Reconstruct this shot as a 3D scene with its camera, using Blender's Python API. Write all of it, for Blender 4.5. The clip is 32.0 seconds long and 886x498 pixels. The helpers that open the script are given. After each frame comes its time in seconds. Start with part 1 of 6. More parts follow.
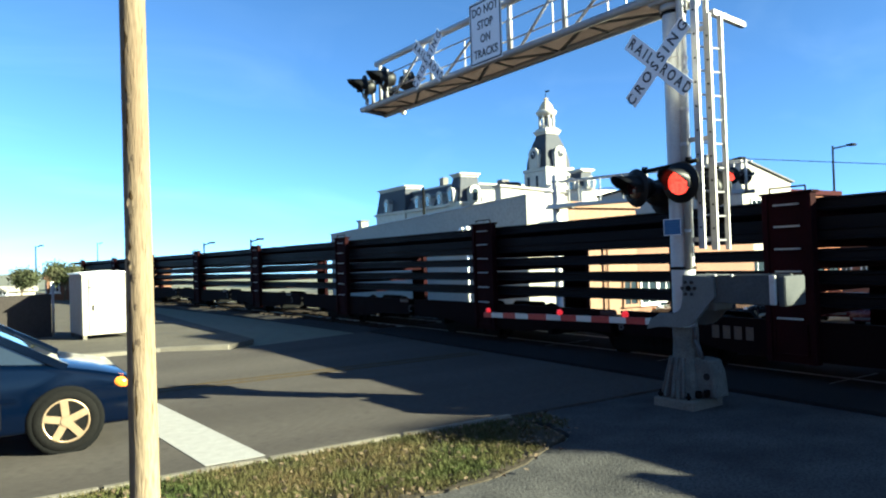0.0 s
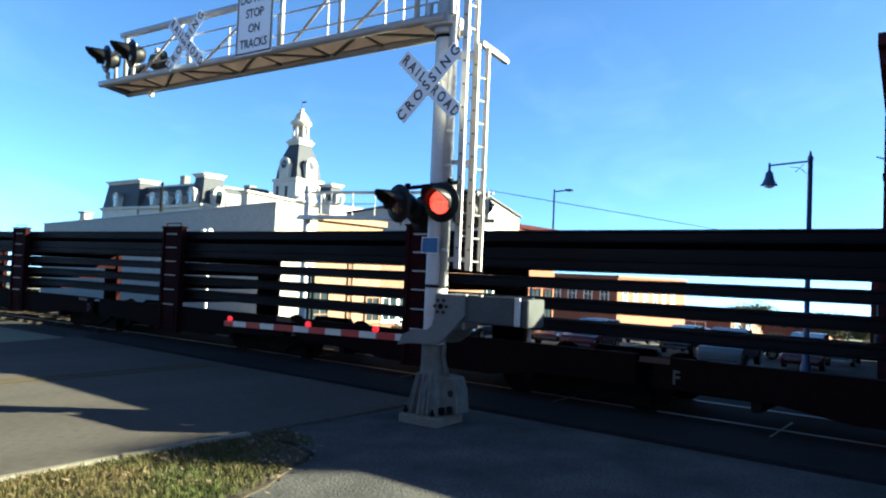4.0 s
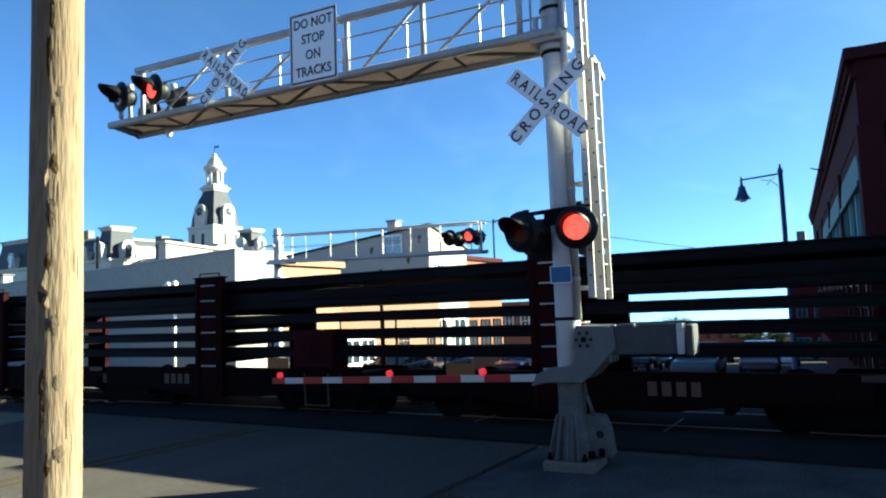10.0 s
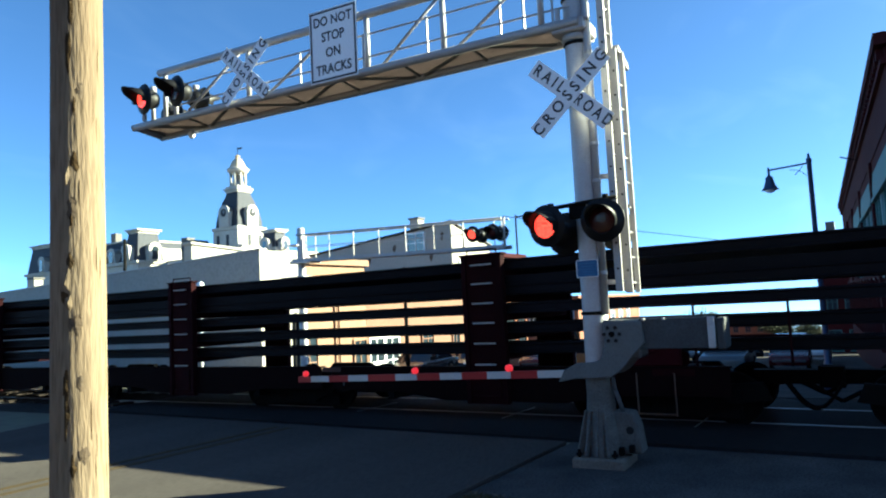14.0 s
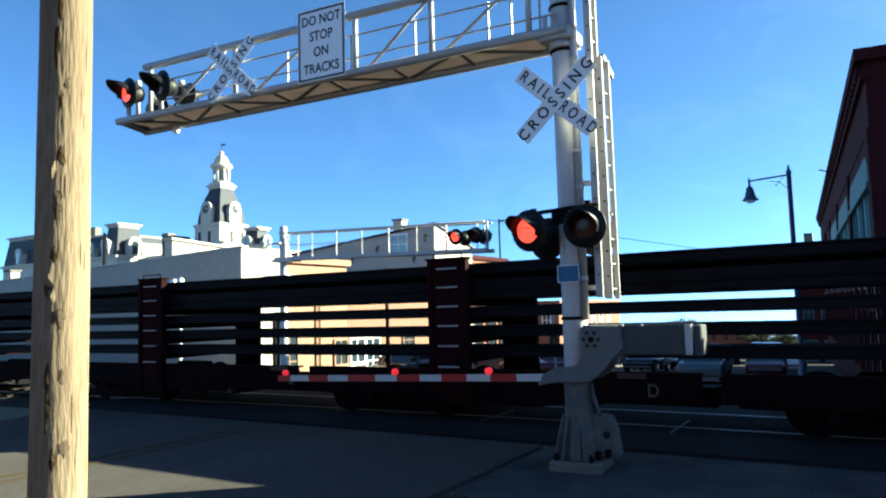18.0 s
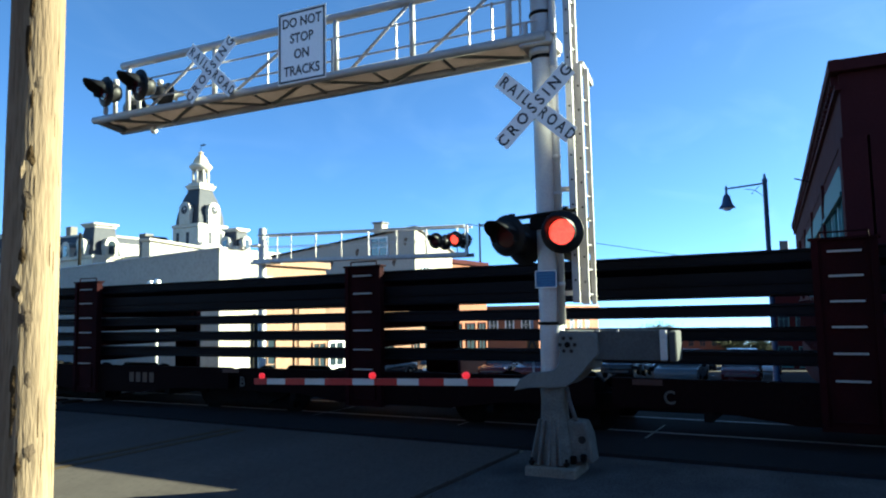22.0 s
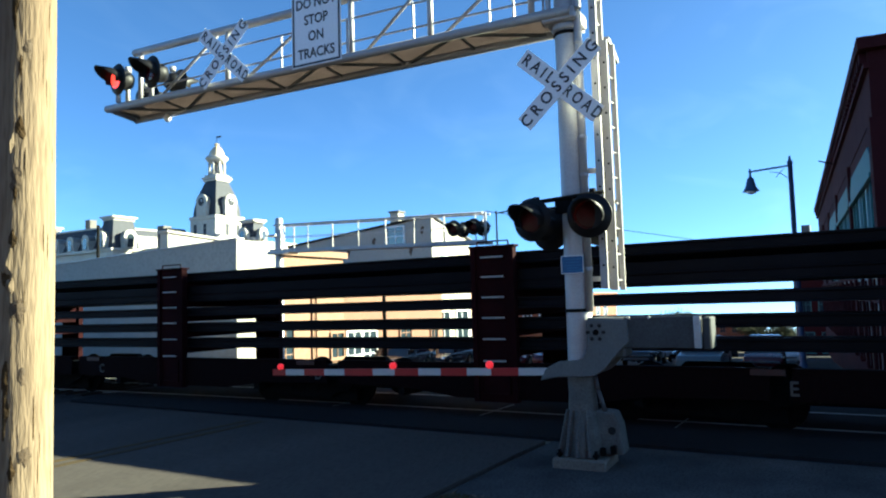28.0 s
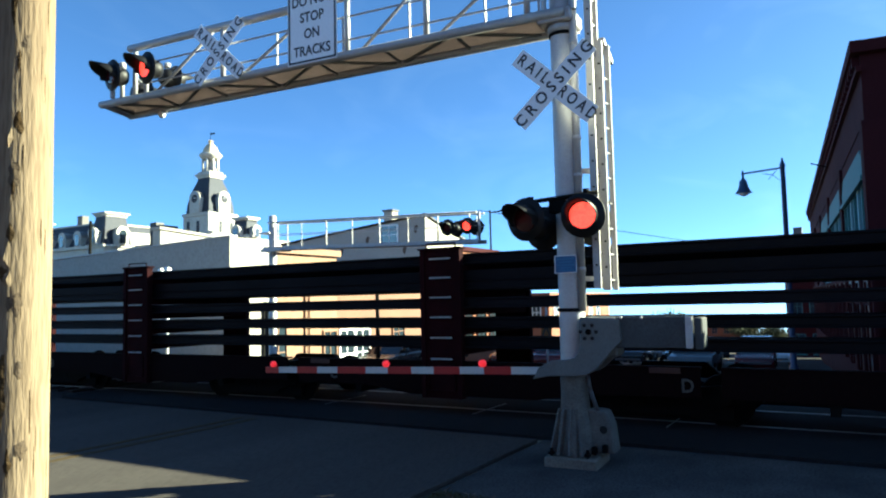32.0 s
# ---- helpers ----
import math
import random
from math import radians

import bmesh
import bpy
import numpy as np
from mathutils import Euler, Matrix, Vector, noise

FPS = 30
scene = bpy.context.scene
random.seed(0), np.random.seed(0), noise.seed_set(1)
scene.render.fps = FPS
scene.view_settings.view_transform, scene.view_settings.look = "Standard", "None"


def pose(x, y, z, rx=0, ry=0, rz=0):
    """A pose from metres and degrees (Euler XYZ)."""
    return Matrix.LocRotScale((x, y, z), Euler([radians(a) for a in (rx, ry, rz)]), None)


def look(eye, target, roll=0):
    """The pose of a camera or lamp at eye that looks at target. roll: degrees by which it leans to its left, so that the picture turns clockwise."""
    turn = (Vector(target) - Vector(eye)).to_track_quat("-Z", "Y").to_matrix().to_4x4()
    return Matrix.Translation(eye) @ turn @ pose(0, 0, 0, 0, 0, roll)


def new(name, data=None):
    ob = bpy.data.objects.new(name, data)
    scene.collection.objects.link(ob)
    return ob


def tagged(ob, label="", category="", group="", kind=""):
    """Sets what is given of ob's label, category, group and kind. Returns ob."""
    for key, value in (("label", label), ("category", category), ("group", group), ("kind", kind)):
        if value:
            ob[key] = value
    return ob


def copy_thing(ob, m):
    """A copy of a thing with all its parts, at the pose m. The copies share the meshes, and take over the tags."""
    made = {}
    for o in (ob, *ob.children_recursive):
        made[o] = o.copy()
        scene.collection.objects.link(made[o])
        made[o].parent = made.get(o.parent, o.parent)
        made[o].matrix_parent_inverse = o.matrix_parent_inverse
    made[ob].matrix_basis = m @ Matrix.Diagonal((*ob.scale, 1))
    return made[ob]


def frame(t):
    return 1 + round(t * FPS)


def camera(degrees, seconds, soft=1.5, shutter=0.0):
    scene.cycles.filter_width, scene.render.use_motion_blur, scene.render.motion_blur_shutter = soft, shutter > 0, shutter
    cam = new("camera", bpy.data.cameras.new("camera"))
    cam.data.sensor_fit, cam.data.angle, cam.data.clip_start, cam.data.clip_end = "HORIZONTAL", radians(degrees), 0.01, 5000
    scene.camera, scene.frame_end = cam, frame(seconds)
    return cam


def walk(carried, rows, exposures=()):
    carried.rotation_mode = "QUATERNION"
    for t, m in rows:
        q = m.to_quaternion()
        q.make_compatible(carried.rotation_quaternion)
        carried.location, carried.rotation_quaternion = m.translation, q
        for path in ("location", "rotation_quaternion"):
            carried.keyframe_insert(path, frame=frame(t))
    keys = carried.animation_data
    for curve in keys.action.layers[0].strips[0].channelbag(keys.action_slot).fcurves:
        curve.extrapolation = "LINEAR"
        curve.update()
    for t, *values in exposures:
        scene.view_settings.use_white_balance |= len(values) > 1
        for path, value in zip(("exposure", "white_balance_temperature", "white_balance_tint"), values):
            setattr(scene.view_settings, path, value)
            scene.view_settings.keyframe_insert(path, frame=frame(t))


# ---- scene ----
cam = camera(64.2, 32.0, soft=2.1)
PATH = [
    (0, (0.365, 0.505, 1.933), (1.41, 2.21, 1.9626), -1.9),
    (0.5, (0.358, 0.423, 1.927), (1.819, 1.787, 1.965), -1.9),
    (1, (0.362, 0.389, 1.919), (1.853, 1.722, 1.986), -2.5),
    (1.5, (0.36, 0.33, 1.926), (1.824, 1.691, 2.000), -1.6),
    (2, (0.333, 0.333, 1.911), (1.8355, 1.6515, 1.9825), 0),
    (2.5, (0.622, 0.27, 1.931), (2.182, 1.519, 2.001), -0.5),
    (4.5, (0.331, 1.247, 1.868), (1.91, 2.472, 1.935), 2.91),
    (5, (0.168, 1.597, 1.881), (1.8, 2.754, 1.913), -0.28),
    (5.5, (0.062, 2.001, 1.877), (1.748, 3.077, 1.884), -3.62),
    (6, (-0.123, 2.373, 1.856), (1.601, 3.384, 1.919), -1.25),
    (6.5, (-0.268, 2.815, 1.848), (1.483, 3.78, 1.873), -0.89),
    (7, (-0.319, 3.193, 1.855), (1.423, 4.166, 1.99), -1.7),
    (7.5, (-0.432, 3.452, 1.862), (1.299, 4.444, 2.008), -3.29),
    (8, (-0.467, 3.512, 1.863), (1.26, 4.508, 2.024), -0.9),
    (8.5, (-0.481, 3.499, 1.859), (1.259, 4.477, 1.992), -1.6),
    (9, (-0.463, 3.49, 1.867), (1.29, 4.441, 2.014), -2.58),
    (9.5, (-0.42, 3.5, 1.873), (1.308, 4.497, 2.022), -2.82),
    (10, (-0.386, 3.507, 1.87), (1.328, 4.522, 2.044), -2.09),
    (10.5, (-0.371, 3.544, 1.862), (1.337, 4.571, 2.028), -0.88),
    (11, (-0.355, 3.544, 1.85), (1.363, 4.559, 1.988), 0.01),
    (11.5, (-0.341, 3.544, 1.858), (1.34, 4.622, 1.971), -1.92),
    (12, (-0.339, 3.52, 1.86), (1.372, 4.547, 1.991), -2.13),
    (12.5, (-0.352, 3.513, 1.863), (1.358, 4.54, 2.006), -2.89),
    (13, (-0.371, 3.538, 1.859), (1.33, 4.58, 2.008), -2.77),
    (13.5, (-0.337, 3.558, 1.861), (1.344, 4.632, 2.002), -2.6),
    (14, (-0.327, 3.564, 1.861), (1.354, 4.634, 2.03), -2.88),
    (14.5, (-0.344, 3.559, 1.858), (1.336, 4.63, 2.032), -2.95),
    (16.5, (-0.345, 3.531, 1.865), (1.349, 4.58, 2.041), -2.7),
    (17, (-0.348, 3.53, 1.867), (1.343, 4.584, 2.041), -2.58),
    (17.5, (-0.357, 3.528, 1.865), (1.337, 4.579, 2.026), -2.03),
    (18, (-0.364, 3.541, 1.86), (1.343, 4.57, 2.033), -1.61),
    (18.5, (-0.352, 3.544, 1.863), (1.35, 4.578, 2.048), -1.85),
    (19, (-0.347, 3.538, 1.869), (1.355, 4.572, 2.051), -2.13),
    (19.5, (-0.354, 3.532, 1.866), (1.349, 4.566, 2.052), -2.26),
    (20, (-0.346, 3.528, 1.865), (1.356, 4.565, 2.035), -2.37),
    (20.5, (-0.345, 3.535, 1.865), (1.356, 4.573, 2.039), -2.41),
    (21, (-0.355, 3.528, 1.865), (1.34, 4.575, 2.044), -2.13),
    (21.5, (-0.36, 3.523, 1.866), (1.363, 4.522, 2.045), -0.75),
    (22, (-0.357, 3.514, 1.865), (1.377, 4.495, 2.047), -1.13),
    (22.5, (-0.366, 3.528, 1.866), (1.362, 4.52, 2.04), -1.18),
    (23, (-0.39, 3.534, 1.867), (1.328, 4.541, 2.047), -2.25),
    (23.5, (-0.365, 3.555, 1.865), (1.331, 4.601, 2.033), -0.39),
    (24, (-0.365, 3.58, 1.863), (1.331, 4.626, 2.037), 1.08),
    (24.5, (-0.384, 3.598, 1.867), (1.348, 4.583, 2.038), 1.65),
    (25, (-0.383, 3.612, 1.872), (1.365, 4.566, 2.053), 1.06),
    (25.5, (-0.257, 3.609, 1.846), (1.478, 4.597, 1.961), -1.57),
    (27.5, (-0.171, 3.715, 1.849), (1.543, 4.738, 1.979), -2.09),
    (28, (-0.139, 3.719, 1.855), (1.574, 4.741, 2.007), -1.69),
    (28.5, (-0.14, 3.719, 1.854), (1.559, 4.761, 2.022), -1.94),
    (29, (-0.144, 3.716, 1.855), (1.55, 4.764, 2.032), -2.1),
    (29.5, (-0.15, 3.723, 1.854), (1.548, 4.764, 2.037), -2.27),
    (30, (-0.159, 3.715, 1.852), (1.54, 4.755, 2.033), -1.94),
    (30.5, (-0.161, 3.719, 1.852), (1.547, 4.745, 2.028), -1.97),
    (31, (-0.166, 3.715, 1.856), (1.54, 4.746, 2.025), -2.17),
    (31.5, (-0.172, 3.718, 1.853), (1.537, 4.742, 2.029), -1.85),
    (32, (-0.163, 3.712, 1.849), (1.559, 4.718, 1.998), -1.25),
]
walk(cam, [(t, look(eye, target, roll)) for t, eye, target, roll in PATH], [(0.0, 2.88, 5230, -11), (2.0, 3.05, 5300, -11), (4.5, 3.18, 5330, -9), (7.0, 3.22, 5300, -9), (8.5, 2.91, 5150, -12), (32.0, 2.9, 5150, -12)])

# ---- world, sun, exposure ----
TO_SUN = Vector((0.6207, -0.7016, 0.3502)).normalized()
world = bpy.data.worlds.new("world")
scene.world = world
world.use_nodes = True
wn = world.node_tree.nodes
sky = wn.new("ShaderNodeTexSky")
sky.sky_type = "NISHITA"
sky.sun_disc = False
sky.sun_elevation = math.asin(TO_SUN.z)
sky.sun_rotation = math.atan2(TO_SUN.x, TO_SUN.y)
sky.air_density, sky.dust_density, sky.ozone_density = 0.36, 0.3, 2.1
wn["Background"].inputs["Strength"].default_value = 0.05
# the land falls gently to the east, and its horizon with it
lean, toward = wn.new("ShaderNodeMapping"), wn.new("ShaderNodeTexCoord")
lean.inputs["Rotation"].default_value = (0, radians(-3.6), 0)
world.node_tree.links.new(toward.outputs["Generated"], lean.inputs["Vector"])
world.node_tree.links.new(lean.outputs[0], sky.inputs["Vector"])
# thin high cloud
wisp, veil, pale, glow = wn.new("ShaderNodeTexNoise"), wn.new("ShaderNodeMapRange"), wn.new("ShaderNodeHueSaturation"), wn.new("ShaderNodeMapRange")
streak = wn.new("ShaderNodeMapping")
streak.inputs["Rotation"].default_value = (0.3, 0.5, 0.9)
streak.inputs["Scale"].default_value = (1.6, 5.5, 9.0)
wisp.inputs["Scale"].default_value, wisp.inputs["Detail"].default_value, wisp.inputs["Distortion"].default_value = 1.4, 7, 0.8
for node, low, high in ((veil, 1.0, 0.93), (glow, 1.0, 1.05)):
    node.inputs["From Min"].default_value, node.inputs["From Max"].default_value = 0.52, 0.8
    node.inputs["To Min"].default_value, node.inputs["To Max"].default_value = low, high
    world.node_tree.links.new(wisp.outputs["Fac"], node.inputs["Value"])
world.node_tree.links.new(toward.outputs["Generated"], streak.inputs["Vector"])
world.node_tree.links.new(streak.outputs[0], wisp.inputs["Vector"])
world.node_tree.links.new(veil.outputs[0], pale.inputs["Saturation"])
world.node_tree.links.new(glow.outputs[0], pale.inputs["Value"])
world.node_tree.links.new(sky.outputs[0], pale.inputs["Color"])
world.node_tree.links.new(pale.outputs[0], wn["Background"].inputs["Color"])
sun_data = bpy.data.lights.new("sun", "SUN")
sun_data.energy, sun_data.angle, sun_data.color = 5.0, radians(0.5), (1.0, 0.8, 0.52)
sun = new("sun", sun_data)
sun.matrix_world = look(TO_SUN * 60, (0, 0, 0))


# ---- materials ----
def material(name, color, rough=0.6, metal=0.0, vary=0.12, scale=3.0, fine=40.0, bump=0.15, second=None, emit=0.0, spec=0.5, stretch=(1, 1, 1), piece=0.0, amount=0.5):
    """A surface whose colour varies at two scales, with fine relief."""
    m = bpy.data.materials.new(name)
    m.use_nodes = True
    n, l = m.node_tree.nodes, m.node_tree.links
    b = n["Principled BSDF"]
    b.inputs["Roughness"].default_value = rough
    b.inputs["Metallic"].default_value = metal
    b.inputs["Specular IOR Level"].default_value = spec
    co = n.new("ShaderNodeTexCoord")
    mp = n.new("ShaderNodeMapping")
    mp.inputs["Scale"].default_value = stretch
    l.new(co.outputs["Object"], mp.inputs["Vector"])
    big, small = n.new("ShaderNodeTexNoise"), n.new("ShaderNodeTexNoise")
    big.inputs["Scale"].default_value, big.inputs["Detail"].default_value = scale, 7
    small.inputs["Scale"].default_value, small.inputs["Detail"].default_value = fine, 3
    l.new(mp.outputs[0], big.inputs["Vector"])
    l.new(mp.outputs[0], small.inputs["Vector"])
    dark = [c * (1 - 2.2 * vary) for c in color]
    other = second if second else [min(1, c * (1 + 1.2 * vary)) for c in color]
    ramp = n.new("ShaderNodeValToRGB")
    ramp.color_ramp.elements[0].position, ramp.color_ramp.elements[1].position = amount - 0.2, amount + 0.2
    ramp.color_ramp.elements[0].color = (*color, 1)
    ramp.color_ramp.elements[1].color = (*other, 1)
    l.new(big.outputs["Fac"], ramp.inputs["Fac"])
    mix = n.new("ShaderNodeMix")
    mix.data_type, mix.blend_type = "RGBA", "MIX"
    mix.inputs["B"].default_value = (*dark, 1)
    fac = n.new("ShaderNodeMapRange")
    fac.inputs["From Min"].default_value, fac.inputs["From Max"].default_value = 0.42, 0.75
    fac.inputs["To Max"].default_value = 0.8
    l.new(small.outputs["Fac"], fac.inputs["Value"])
    l.new(fac.outputs[0], mix.inputs["Factor"])
    l.new(ramp.outputs["Color"], mix.inputs["A"])
    last = mix.outputs["Result"]
    if piece:
        info, hsv = n.new("ShaderNodeObjectInfo"), n.new("ShaderNodeHueSaturation")
        span = n.new("ShaderNodeMapRange")
        span.inputs["To Min"].default_value, span.inputs["To Max"].default_value = 1 - piece, 1 + piece
        l.new(info.outputs["Random"], span.inputs["Value"])
        l.new(span.outputs[0], hsv.inputs["Value"])
        l.new(last, hsv.inputs["Color"])
        last = hsv.outputs["Color"]
    l.new(last, b.inputs["Base Color"])
    if bump:
        bp = n.new("ShaderNodeBump")
        bp.inputs["Strength"].default_value, bp.inputs["Distance"].default_value = bump, 0.02
        l.new(small.outputs["Fac"], bp.inputs["Height"])
        l.new(bp.outputs["Normal"], b.inputs["Normal"])
    rr = n.new("ShaderNodeMapRange")
    rr.inputs["To Min"].default_value, rr.inputs["To Max"].default_value = max(0.02, rough - 0.12), min(1, rough + 0.12)
    l.new(big.outputs["Fac"], rr.inputs["Value"])
    l.new(rr.outputs[0], b.inputs["Roughness"])
    if emit:
        b.inputs["Emission Color"].default_value = (*color, 1)
        b.inputs["Emission Strength"].default_value = emit
    return m


def beaded(name, low, high, emit):
    """A moulded lamp lens glowing through its beads."""
    m = bpy.data.materials.new(name)
    m.use_nodes = True
    n, l = m.node_tree.nodes, m.node_tree.links
    b = n["Principled BSDF"]
    b.inputs["Base Color"].default_value, b.inputs["Roughness"].default_value = (*low, 1), 0.3
    co, cells, ramp = n.new("ShaderNodeTexCoord"), n.new("ShaderNodeTexVoronoi"), n.new("ShaderNodeValToRGB")
    cells.inputs["Scale"].default_value = 36
    ramp.color_ramp.elements[0].position, ramp.color_ramp.elements[1].position = 0.2, 0.75
    ramp.color_ramp.elements[0].color, ramp.color_ramp.elements[1].color = (*high, 1), (*low, 1)
    l.new(co.outputs["Object"], cells.inputs["Vector"])
    l.new(cells.outputs["Distance"], ramp.inputs["Fac"])
    l.new(ramp.outputs["Color"], b.inputs["Emission Color"])
    b.inputs["Emission Strength"].default_value = emit
    return m


def glass(name, color=(0.02, 0.03, 0.04), rough=0.05):
    m = bpy.data.materials.new(name)
    m.use_nodes = True
    b = m.node_tree.nodes["Principled BSDF"]
    b.inputs["Base Color"].default_value = (*color, 1)
    b.inputs["Roughness"].default_value = rough
    b.inputs["Specular IOR Level"].default_value = 0.8 if rough < 0.3 else 0.25
    return m


